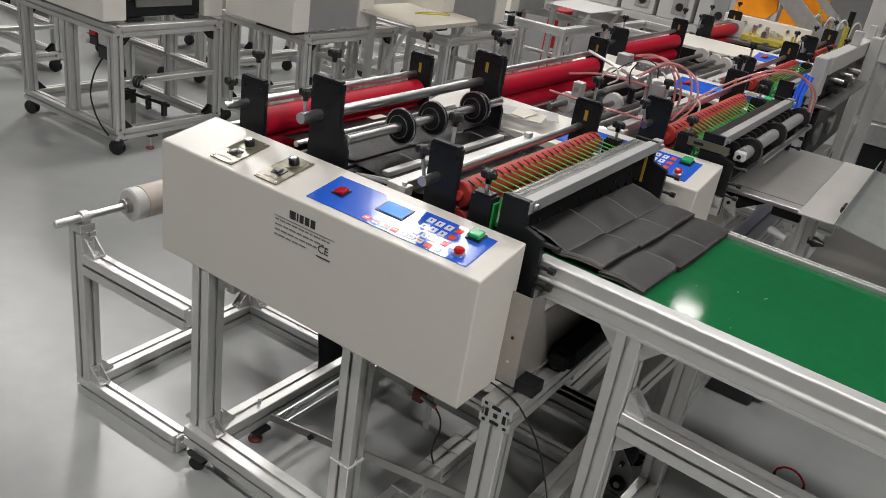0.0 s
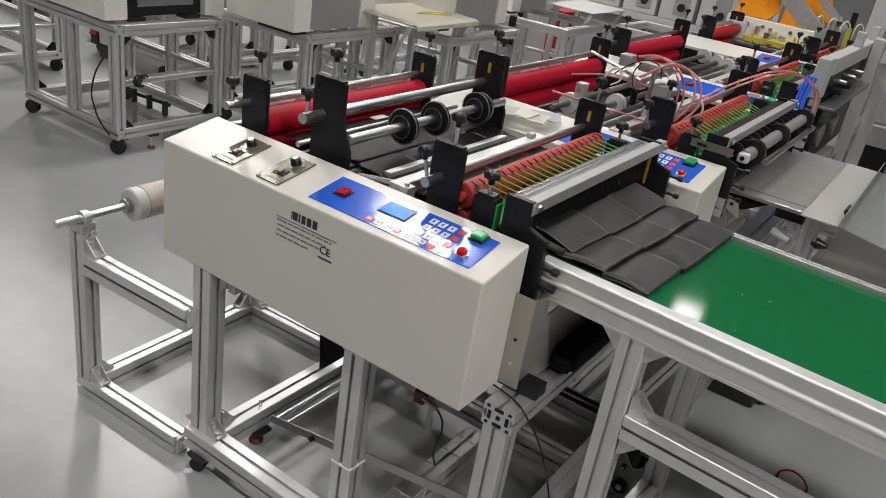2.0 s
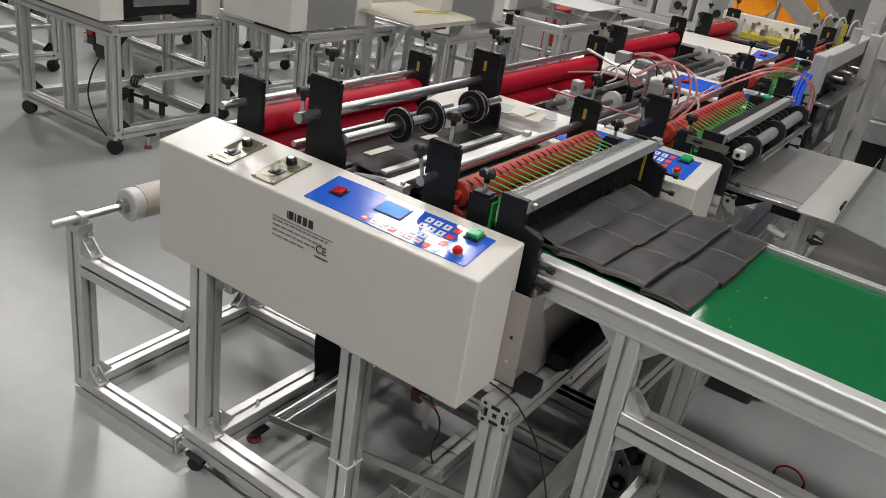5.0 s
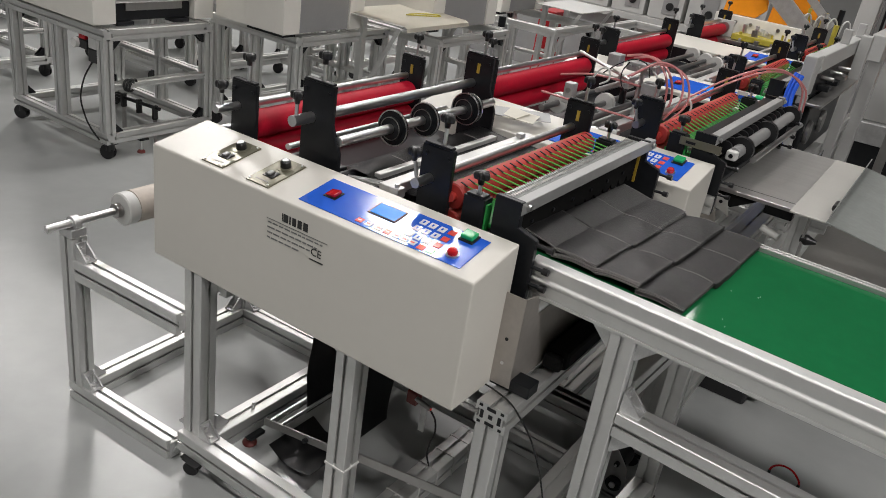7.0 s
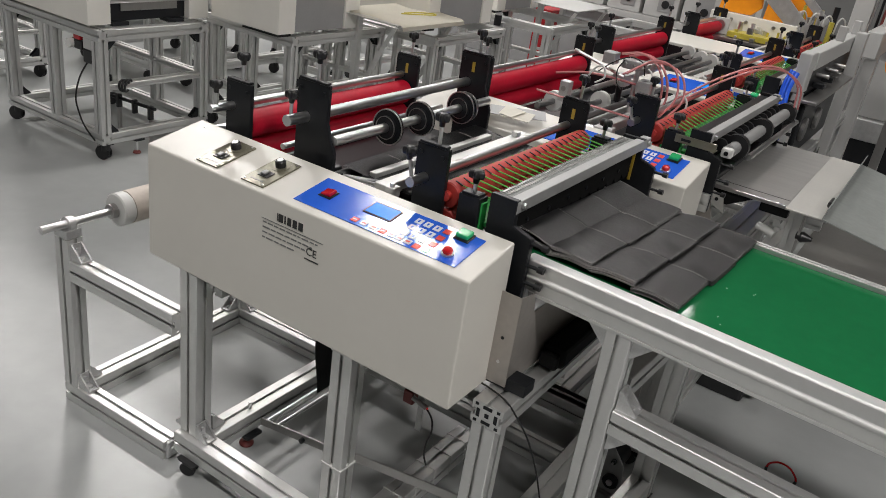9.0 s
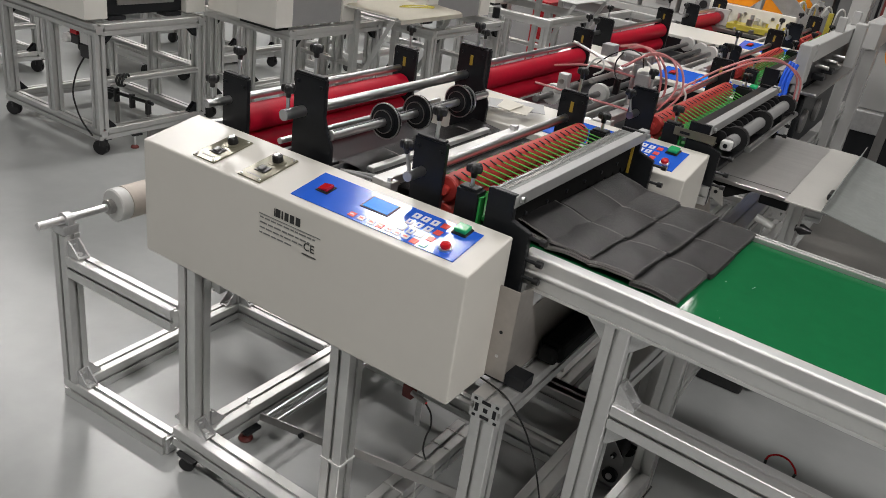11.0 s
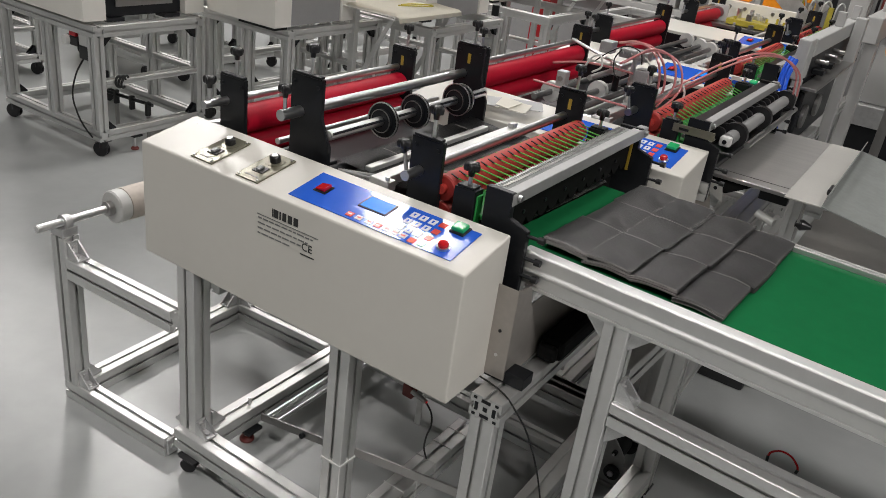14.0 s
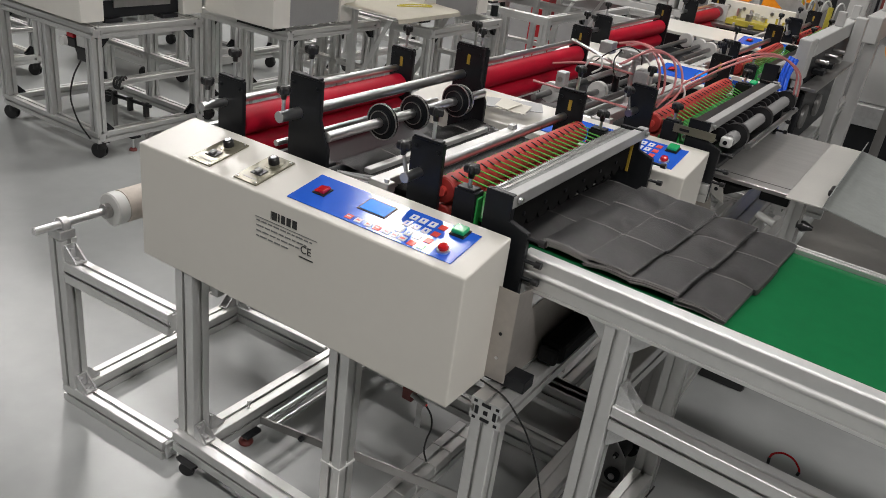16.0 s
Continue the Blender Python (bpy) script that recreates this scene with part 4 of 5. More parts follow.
def fresh(lane, t0, lead, z, seed, back):
    """One cut piece: it waits behind the cutter, slides out at t0, drops on its stack and goes on with the belt."""
    y0, y1, dx = LANES[lane]
    ob = part("cloth_piece", cloth_mesh(y1 - y0, 0.006, 0.007, seed), CLOTH, smooth=True)
    part("edge_stitching", cloth_mesh(y1 - y0, 0.006, 0.007, seed, 0.0003, (0.992, 1.0)), THREAD, ob, "pale grey edge stitching", smooth=True)
    tagged(part("lead_stitching", lead_stitches(y1 - y0, 0.006, 0.007, seed), THREAD, ob), "pale loops of edge stitching", kind="stuff")
    if lane == 0:
        tagged(part("side_stitching", side_stitches(0.006, 0.007, seed), THREAD, ob), "pale loops of edge stitching", kind="stuff")
    tagged(ob, "single thin charcoal cloth piece dropping onto its stack", "cloth", "freshly cut pieces")
    rnd = random.Random(seed)
    jx, jy = rnd.uniform(-0.003, 0.003), rnd.uniform(-0.002, 0.002)

    def key(t):
        s = shift(t) - shift(t0 + 0.35)
        u = min(1, max(0, (t - t0) / 0.22))
        u = u * u * (3 - 2 * u)
        d = min(1, max(0, (t - t0 - 0.36) / 0.18))
        x = lead - PX / 2 + dx + jx - 0.105 * (1 - u) + 0.016 * u * (1 - d) + s * (1 if t > t0 + 0.35 else 0)
        zz = back * (1 - u) + u * (z + 0.0115 * (1 - d))
        return pose(*yaw(x, y0 + jy), zz, 0, 13 * u * (1 - d) + 2.0 * d * u, -3)
    rows_to(ob, key)


seedn = 100
CYCLE = 0.677
FIRST = [-0.33, 0.33, 1.0, 1.66]                                     # onto the stack that leaves at 2 s
SECOND = [2.82, 3.42] + [4.0 + CYCLE * i for i in range(14)]         # onto the stack that leaves at 13 s
THIRD = [14.05 + 0.66 * i for i in range(3)]
cuts = FIRST + SECOND + THIRD
for i, t0 in enumerate(cuts):
    if i < len(FIRST):
        level = BELT + 0.0132 + 0.0012 * i
    elif i < len(FIRST) + len(SECOND):
        level = BELT + 0.004 + 0.0010 * (i - len(FIRST))
    else:
        level = BELT + 0.004 + 0.0012 * (i - len(FIRST) - len(SECOND))
    for lane in range(3):
        seedn += 1
        fresh(lane, t0 + lane * 0.01, 0.035, level, seedn, 0.884 + i * 0.0010)


# ---- the web ----
def sheet_along(profile, y0, y1, material, name, parent=None, thick=0.0012, label=""):
    """A thin bent sheet: profile of x and z, spread from y0 to y1."""
    bm = bmesh.new()
    n = len(profile)
    rows = []
    for x, z in profile:
        rows.append([bm.verts.new((x, y0 + (y1 - y0) * k / 6, z)) for k in range(7)])
    for a, b in zip(rows, rows[1:]):
        for k in range(6):
            bm.faces.new((a[k], a[k + 1], b[k + 1], b[k]))
    bmesh.ops.solidify(bm, geom=bm.faces[:], thickness=thick)
    return part(name, bm, material, parent, label, smooth=True)


web = thing("cloth_web", "dark charcoal cloth web running under the slitting knives", "cloth web")
run = sheet_along([(-0.545, 0.940), (-0.50, 0.938), (-0.45, 0.932), (-0.40, 0.928), (-0.34, 0.930), (-0.28, 0.943), (-0.235, 0.951)], 0.262, 0.885, WEB, "web_run", web)
for y in (0.424, 0.566, 0.772):
    part("slit", prism([(-0.53, 0.9402), (-0.50, 0.9392), (-0.45, 0.9332), (-0.40, 0.9292), (-0.34, 0.9312), (-0.34, 0.9306), (-0.40, 0.9286), (-0.45, 0.9326), (-0.50, 0.9386), (-0.53, 0.9396)], y - 0.0012, y + 0.0012, 0), THREAD, run)
feed = thing("web_feed", "last length of dark cloth web leaving the red rollers", "cloth web")
fw = sheet_along([(-0.810, 0.930), (-0.74, 0.938), (-0.68, 0.941), (-0.62, 0.940), (-0.55, 0.943)], 0.270, 0.880, WEB, "web_length", feed)
part("pale_patch", box(-0.795, -0.77, 0.36, 0.46, 0.9365, 0.9380, 0), PAPER, fw, "pale splice patch")
part("pale_patch", box(-0.79, -0.765, 0.60, 0.66, 0.9370, 0.9385, 0), PAPER, fw, "pale splice patch")
loop = sheet_along([(0.006 * math.sin(i * 0.9), -i * 0.0385) for i in range(17)], 0.33, 0.80, WEB, "hanging_web")
tagged(loop, "black cloth web hanging down under the control box", "cloth web")
tail = thing("web_tail", "black tail of the cloth web hanging inside the frame", "cloth web")
sheet_along([(0.010 * math.sin(i * 0.5), -i * 0.04) for i in range(11)], 0.24, 0.345, WEB, "web_strip", tail)
tail_end = thing("web_end", "loose black end of the cloth web with silver tape", "cloth web")
sheet_along([(0.006 + 0.012 * math.sin(i * 0.5), -i * 0.04) for i in range(11)], 0.25, 0.49, WEB, "web_sheet", tail_end)
sheet_along([(0.0, -0.40), (-0.03, -0.435), (-0.08, -0.448), (-0.14, -0.445), (-0.19, -0.415)], 0.17, 0.36, WEB, "curl", tail_end)
sheet_along([(-0.150, -0.455), (-0.115, -0.466), (-0.070, -0.472), (-0.02, -0.470)], 0.14, 0.27, TAPE, "splice_tape", tail_end, 0.004, "crinkled silver tape")



# ---- neighbouring machines and hall furniture ----
def bench(x0, x1, y0, y1, top, label, B=0.058, mids=(), shelf=None, group="aluminium benches"):
    f = thing("bench_frame", label, "frame", group)
    zb = 0.09
    xs = [x0, x1 - B] + [m for m in mids]
    for x in xs:
        for y in (y0, y1 - B):
            beam(f, x, x + B, y, y + B, zb + B + 0.001, top - B - 0.001, "z", "leg")
    for y in (y0, y1 - B):
        beam(f, x0, x1, y, y + B, zb, zb + B, "x")
        beam(f, x0, x1, y, y + B, top - B, top, "x")
    for x in (x0, x1 - B):
        beam(f, x, x + B, y0 + B + 0.001, y1 - B - 0.001, zb, zb + B, "y")
        beam(f, x, x + B, y0 + B + 0.001, y1 - B - 0.001, top - B, top, "y")
        for y, d in ((y0 + B, "+"), (y1 - B, "-")):
            bracket(f, x + B / 2, y, zb + B, d + "y+z", 0.05, 0.034, BLACK)
            bracket(f, x + B / 2, y, top - B, d + "y-z", 0.05, 0.034, BLACK)
            caster(f, x + B / 2, y - 0.02 if d == "+" else y + 0.02, zb, 0.040)
    if shelf:
        beam(f, x0 + B + 0.001, x1 - B - 0.001, y1 - B, y1, shelf, shelf + 0.03, "x")
        beam(f, x1 - B, x1, y0 + B + 0.001, y1 - B - 0.001, shelf, shelf + 0.03, "y")
    return f


def cabinet(x0, x1, y0, y1, z0, z1, label, dark=True):
    """Enclosed machine head: cream end cheeks with a dark machine between them on its open side."""
    c = thing("machine_head", label, "machine", "machine heads on benches")
    part("back_shell", box(x0, x1 - 0.12, y0 + 0.012, y1 - 0.012, z0, z1, 0.004), CREAMLIT, c)
    w = 0.13
    for y in (y0, y1 - w):
        part("end_cheek", box(x1 - 0.30, x1, y, y + w, z0 + 0.004, z1 + 0.003, 0.004), CREAMLIT, c, "cream end cheek")
    if dark:
        part("dark_core", box(x1 - 0.118, x1 - 0.04, y0 + w + 0.002, y1 - w - 0.002, z0 + 0.01, z1 - 0.05), BLACK, c, "black machine core")
        part("window", box(x1 - 0.038, x1 - 0.03, y0 + w + 0.08, y1 - w - 0.06, z0 + 0.06, z1 - 0.2), STEEL, c)
        part("core_roller", cyl((x1 - 0.022, y0 + w + 0.01, z0 + 0.115), (x1 - 0.022, y1 - w - 0.01, z0 + 0.115), 0.014, 16), CHROME, c, "bright steel roller", smooth=True)
        for y in (y0 + w + 0.02, y1 - w - 0.12):
            part("foot_block", box(x1 - 0.10, x1 - 0.02, y, y + 0.10, z0 - 0.012, z0 + 0.008), BLACK, c)
    else:
        part("side_panel", box(x1 - 0.118, x1 - 0.012, y0 + w + 0.002, y1 - w - 0.002, z0 + 0.006, z1), GREYTUBE, c, "grey side panel")
        part("base_block", box(x1 - 0.30, x1 - 0.02, y0 + 0.02, y0 + 0.12, z0 - 0.014, z0 + 0.003), BLACK, c)
    return c


first = bench(-3.82, -2.95, 1.23, 1.93, 0.69, "slotted aluminium bench frame on black casters", mids=(-3.40,), shelf=0.38)
cabinet(-3.90, -2.98, 1.20, 1.95, 0.705, 1.40, "cream machine head with black core on an aluminium bench")
bench(-3.20, -2.50, 2.13, 2.98, 0.69, "slotted aluminium bench frame on casters under a grey head", mids=(-2.87,), shelf=0.35)
cabinet(-3.05, -2.50, 2.02, 2.70, 0.705, 1.35, "cream machine head with grey side panel on a bench", False)
bench(-3.1, -2.16, 3.05, 3.95, 0.69, "slotted aluminium bench frame with casters", mids=(-2.7,), shelf=0.36)
cabinet(-3.1, -2.3, 3.15, 3.95, 0.705, 1.3, "cream machine head on a far bench", False)
bench(-4.9, -4.1, 2.4, 3.3, 0.69, "slotted aluminium bench frame further back", mids=(-4.5,), shelf=0.38)
cabinet(-4.9, -4.15, 2.4, 3.3, 0.705, 1.4, "cream machine head with black core further back")
bench(-3.95, -3.25, 2.55, 3.5, 0.69, "slotted aluminium bench frame crowded between the others", mids=(-3.6,), shelf=0.34)
bench(-5.4, -4.5, 0.9, 1.9, 0.66, "slotted aluminium bench frame beyond the first row", mids=(-4.95,), shelf=0.3)
bench(-2.75, -1.95, 4.25, 5.0, 0.72, "slotted aluminium bench frame with tall posts", mids=(-2.35,), shelf=0.36)
bench(-2.0, -1.55, 5.2, 5.9, 0.7, "slotted aluminium bench frame by the wall bench")
cabinet(-2.78, -2.46, 4.3, 5.0, 0.735, 1.3, "cream machine head with grey panel at the back", False)
bench(-4.4, -3.5, 3.9, 4.9, 0.69, "slotted aluminium bench frame in the back row", mids=(-4.0,), shelf=0.36)
bench(-6.6, -5.7, 2.6, 3.7, 0.69, "slotted aluminium bench frame in the far row", mids=(-6.2,), shelf=0.36)
cabinet(-6.6, -5.7, 2.6, 3.7, 0.705, 1.3, "cream machine head in the far row")

foot(first, -2.979, 1.46, 0.09)

# tension unit on the side of a back bench
ten = thing("tension_unit", "zinc tension unit with a black knob clamped to a bench", "machine part", loc=(-2.40, 4.219, 0.06))
part("clamp_plate", box(-0.06, 0.06, 0.0, 0.029, 0.34, 0.62, 0.003), GALV, ten)
part("slide_block", box(-0.045, 0.05, -0.06, -0.001, 0.46, 0.54, 0.004), STEEL, ten)
part("slide_rod", cyl((-0.09, -0.03, 0.43), (0.12, -0.03, 0.43), 0.012, 12), CHROME, ten, smooth=True)
part("slide_rod", cyl((-0.09, -0.03, 0.58), (0.10, -0.03, 0.58), 0.010, 12), CHROME, ten, smooth=True)
part("knob_shaft", cyl((0.0, -0.061, 0.50), (0.0, -0.12, 0.51), 0.007, 10), CHROME, ten, smooth=True)
part("star_knob", lathe(((0.010, -0.15), (0.030, -0.145), (0.032, -0.13), (0.012, -0.121)), "Y", 10, at=(0.0, 0.0, 0.51)), PLASTIC, ten)
part("motor_can", cyl((0.03, -0.035, 0.60), (0.03, -0.035, 0.675), 0.028, 18), BLACK, ten, smooth=True)

# drive under the first bench
drive = thing("drive_motor", "black motor with white gearbox hung under the bench", "motor", loc=(-3.035, 1.262, 0.575))
part("motor_body", box(-0.05, 0.03, -0.03, 0.05, -0.07, 0.0, 0.006), PLASTIC, drive)
part("gearbox", box(-0.045, 0.025, -0.03, 0.045, 0.001, 0.06, 0.004), WHITE, drive)
part("red_valve", box(-0.14, -0.085, -0.02, 0.03, 0.03, 0.085, 0.004), REDPAINT, drive, "red valve block")
part("valve_body", box(-0.14, -0.07, -0.02, 0.03, -0.02, 0.029, 0.006), PLASTIC, drive)
part("gauge", cyl((-0.155, -0.04, 0.005), (-0.155, -0.015, 0.005), 0.024, 18), NYLON, drive)
part("gauge_rim", cyl((-0.155, -0.014, 0.005), (-0.155, 0.0, 0.005), 0.027, 18), PLASTIC, drive)
hose("power_cable", [(-0.03, -0.02, -0.07), (-0.075, -0.04, -0.16), (-0.10, -0.05, -0.27), (-0.07, -0.05, -0.36), (-0.03, -0.045, -0.42), (0.04, -0.045, -0.465)], 0.0045, CABLE, drive)

rodset = thing("clamp_rod", "black clamp rod with fittings under the bench", "rod", loc=(-3.40, 1.60, 0.20))
part("rod", cyl((0.0, 0, 0), (0.40, 0, 0.02), 0.010, 12), BLACK, rodset, smooth=True)
for x in (0.08, 0.22, 0.36):
    part("clamp", box(x - 0.010, x + 0.010, -0.015, 0.015, -0.05, 0.03, 0.003), PLASTIC, rodset)
part("stand_foot", box(0.07, 0.09, -0.01, 0.01, -0.199, -0.051, 0.003), STEEL, rodset)
part("stand_foot", box(0.355, 0.365, -0.01, 0.01, -0.199, -0.051, 0.003), STEEL, rodset)
coil = thing("cable_coil", "black cable coil hung on a bench post", "cable", loc=(-2.945, 1.36, 0.40))
for k in range(3):
    hose("coil_turn", [(0.0 + 0.006 * k, 0.022 * math.cos(a * 0.7854) + 0.012 * k, 0.030 * math.sin(a * 0.7854 + 0.3 * k)) for a in range(7)], 0.006, CABLE, coil)

# delivery tray with paper
tray = thing("delivery_tray", "aluminium tray covered with white paper on a strut", "tray", loc=(-2.12, 2.58, 0.015))
part("tray_plate", box(-0.42, 0.0, 0.0, 0.66, 0.785, 0.791, 0.001), ALU, tray)
part("strut", prism([(-0.03, 0.775), (-0.29, 0.30), (-0.25, 0.30), (0.0, 0.775)], 0.0, 0.006, 0.001), ALU, tray, "slanting aluminium strut")
part("strut", prism([(-0.03, 0.775), (-0.29, 0.30), (-0.25, 0.30), (0.0, 0.775)], 0.62, 0.626, 0.001), ALU, tray, "slanting aluminium strut")
part("post", box(-0.40, -0.36, 0.1, 0.14, 0.0, 0.774, 0.002), ALU, tray)
part("post", box(-0.40, -0.36, 0.52, 0.56, 0.0, 0.774, 0.002), ALU, tray)
paper = sheet_along([(-2.57, 0.822), (-2.45, 0.812), (-2.33, 0.818), (-2.2, 0.811), (-2.12, 0.809), (-2.095, 0.798), (-2.09, 0.775)], 2.60, 3.26, PAPER, "paper_sheet", None, 0.002)
tagged(paper, "cream paper sheets draped over the tray", "paper")
strap = hose("strap", [(-2.30, 2.86, 0.824), (-2.24, 2.98, 0.824), (-2.20, 3.08, 0.824), (-2.24, 3.10, 0.824), (-2.30, 3.0, 0.824), (-2.31, 2.9, 0.824)], 0.004, YELPLATE)
tagged(strap, "olive yellow strap lying on the paper", "strap")
copy_thing(tray, pose(-1.98, 4.72, 0.02))
part_cards = thing("loose_sheets", "loose grey card sheets lying on a console top", "paper", loc=(-0.52, 1.02, 0.966))
for i, (dx, dy, a) in enumerate(((0.0, 0.0, 10), (0.03, 0.03, 32), (-0.04, 0.02, -12))):
    sh = part("sheet", box(-0.09, 0.09, -0.035, 0.035, i * 0.002, i * 0.002 + 0.0012, 0), (PAPER, GREYTUBE, PAPER)[i], part_cards, loc=(dx, dy, 0))
    sh.rotation_euler = (radians(9), 0, radians(a))
lab = thing("plate_label", "small white label with a blue mark on the side plate", "label", loc=(-0.06, 2.03, 1.0))
part("white_card", box(-0.02, 0.02, -0.004, -0.001, -0.03, 0.03, 0), NYLON, lab)
part("blue_mark", box(-0.013, 0.013, -0.0052, -0.0042, -0.012, 0.016, 0), BLUE, lab)

# red cupboard and white cabinets along the back
red = thing("red_cupboard", "red steel cupboard with white marks behind the benches", "cupboard", loc=(-2.73, 5.25, 0))
part("body", box(0.12, 0.28, 0, 0.26, 0.0, 0.70, 0.006), REDPAINT, red)
for z in (0.45, 0.58, 0.74):
    part("mark", box(0.281, 0.284, 0.05, 0.20, z - 0.1, z - 0.075, 0), NYLON, red)
    part("mark", box(0.15, 0.25, -0.004, -0.001, z - 0.1, z - 0.075, 0), NYLON, red)
row = thing("equipment_bench", "long white steel bench with dark front along the back", "bench")
part("front", box(-4.2, -0.9, 6.20, 6.85, 0.0, 0.66, 0.004), GREYTUBE, row, "dark grey front")
part("top", box(-4.25, -0.85, 6.12, 6.9, 0.662, 0.72, 0.004), WHITE, row, "white bench top")
for i in range(9):
    x = -4.15 + i * 0.36
    u = thing("control_cabinet", "white control cabinet with grey plate and round gauge", "cabinet", "control cabinets", loc=(x, 6.18, 0.722))
    part("case", box(0, 0.32, 0, 0.5, 0, 0.55, 0.006), WHITE, u)
    part("grey_plate", box(0.13, 0.27, -0.008, -0.001, 0.05, 0.33, 0.002), GREYTUBE, u)
    part("gauge", lathe(((0.034, -0.02), (0.036, -0.012), (0.036, -0.009)), "Y", 20, at=(0.20, 0, 0.12)), PLASTIC, u, smooth=True)

# orange press at the end of the row
press = thing("orange_press", "orange steel press with yellow plate and brass fittings", "press", loc=(-0.36, 4.46, 0))
part("base", box(-0.55, 0.15, 0.0, 0.8, 0.0, 0.90, 0.006), WHITE, press)
part("side_plate", prism([(-0.52, 1.06), (-0.30, 1.06), (-0.24, 1.12), (-0.30, 1.5), (-0.46, 1.5), (-0.50, 1.2)], 0.05, 0.08, 0.003), ORPAINT, press, "orange side plate")
part("side_plate", prism([(-0.34, 0.98), (-0.02, 0.98), (-0.02, 1.10), (-0.10, 1.5), (-0.30, 1.5)], 0.62, 0.65, 0.003), ORPAINT, press, "orange side plate")
part("front_panel", box(-0.545, 0.02, -0.012, 0.045, 0.926, 1.058, 0.004), CREAMLIT, press, "cream front panel")
for x in (-0.50, -0.40, -0.30, -0.12):
    part("panel_bolt", cyl((x, -0.020, 1.02), (x, -0.012, 1.02), 0.012, 12), STEEL, press, smooth=True)
part("cross_beam", box(-0.42, -0.30, 0.082, 0.618, 1.28, 1.45, 0.004), ORPAINT, press)
part("chute_plate", prism([(-0.33, 1.26), (-0.24, 1.34), (0.10, 1.06), (0.08, 1.00), (-0.02, 1.02)], 0.0, 0.02, 0.002), GALV, press, "pale grey sloping plate")
part("arm", prism([(-0.20, 1.34), (-0.16, 1.37), (0.16, 1.10), (0.13, 1.06)], 0.25, 0.28, 0.002), GALV, press, "grey sloping arm")
part("dial_plate", box(-0.50, -0.38, -0.10, -0.08, 0.926, 1.03, 0.003), WHITE, press)
part("dial", cyl((-0.44, -0.108, 0.98), (-0.44, -0.101, 0.98), 0.035, 20), STEEL, press)
part("yellow_plate", box(-0.36, 0.08, -0.18, -0.022, 0.93, 0.965, 0.003), YELPLATE, press, "yellow plate")
part("silver_deck", box(-0.54, 0.10, -0.22, -0.013, 0.902, 0.925, 0.003), STEEL, press)
rnd = random.Random(8)
for i in range(16):
    x, y = rnd.uniform(-0.1, 0.2), rnd.uniform(0.05, 0.6)
    part("fitting", cyl((x, y, 0.9), (x, y, 0.9 + rnd.uniform(0.08, 0.3)), rnd.uniform(0.008, 0.03), 12), rnd.choice((YELPLATE, STEEL, BLACK, CHROME)), press, smooth=True)
for i in range(34):
    x, y, r = rnd.uniform(-0.32, 0.12), rnd.uniform(-0.21, 0.04), rnd.uniform(0.006, 0.018)
    h = rnd.uniform(0.02, 0.07)
    z = 0.966 if (y > -0.18 and y < 0.0 and -0.36 < x < 0.08) else 0.926
    if i % 3:
        part("fitting", cyl((x, y, z), (x, y, z + h), r, 10), rnd.choice((YELPLATE, STEEL, GALV, CHROME, BLACK)), press, smooth=True)
    else:
        part("fitting_block", box(x - r, x + r, y - r, y + r, z, z + h * 0.7, 0.002), rnd.choice((GALV, STEEL, WHITE, YELPLATE)), press)
for i in range(4):
    x = -0.02 + 0.08 * i
    hose("air_hose", [(x, 0.1, 1.02), (x + 0.01, 0.08, 1.12), (x + 0.03, 0.1, 1.15), (x + 0.05, 0.14, 1.11), (x + 0.05, 0.2, 1.0)], 0.005, NYLON, press)

# roller outfeed and steel table of the second machine
out = thing("outfeed_roller_set", "grey tube rollers with black collars at the cutter exit", "roller set")
part("tube", cyl((0.125, 1.29, 0.975), (0.125, 2.12, 0.975), 0.020, 24), GREYTUBE, out, smooth=True)
part("rod", cyl((0.165, 1.40, 0.945), (0.165, 2.12, 0.945), 0.010, 16), CHROME, out, smooth=True)
for y in (1.36, 1.68, 2.06):
    part("collar", lathe(((0.021, y), (0.040, y + 0.002), (0.040, y + 0.028), (0.021, y + 0.03)), "Y", 28, at=(0.125, 0, 0.975)), PLASTIC, out, smooth=True)
part("end_block", box(0.108, 0.142, 1.258, 1.288, 0.960, 0.990, 0.006), NYLON, out, "white end block")
part("block_hole", cyl((0.125, 1.2565, 0.975), (0.125, 1.2585, 0.975), 0.007, 12), BLACK, out)
part("arm_plate", box(-0.02, 0.108, 1.190, 1.194, 0.985, 1.010, 0.001), MODULE, out, "yellowish zinc-plated slotted arm")
part("arm_slot", box(0.0, 0.03, 1.1885, 1.1899, 0.993, 1.001, 0), BLACK, out)
part("arm_plate", box(-0.05, 0.15, 2.122, 2.128, 0.90, 0.995, 0.002), STEEL, out, "slotted steel arm")
for i in range(12):
    y = 1.30 + i * 0.065
    part("press_wheel", lathe(((0.006, y), (0.020, y + 0.002), (0.020, y + 0.014), (0.006, y + 0.016)), "Y", 18, at=(0.092, 0, 0.985)), PLASTIC, out, smooth=True)

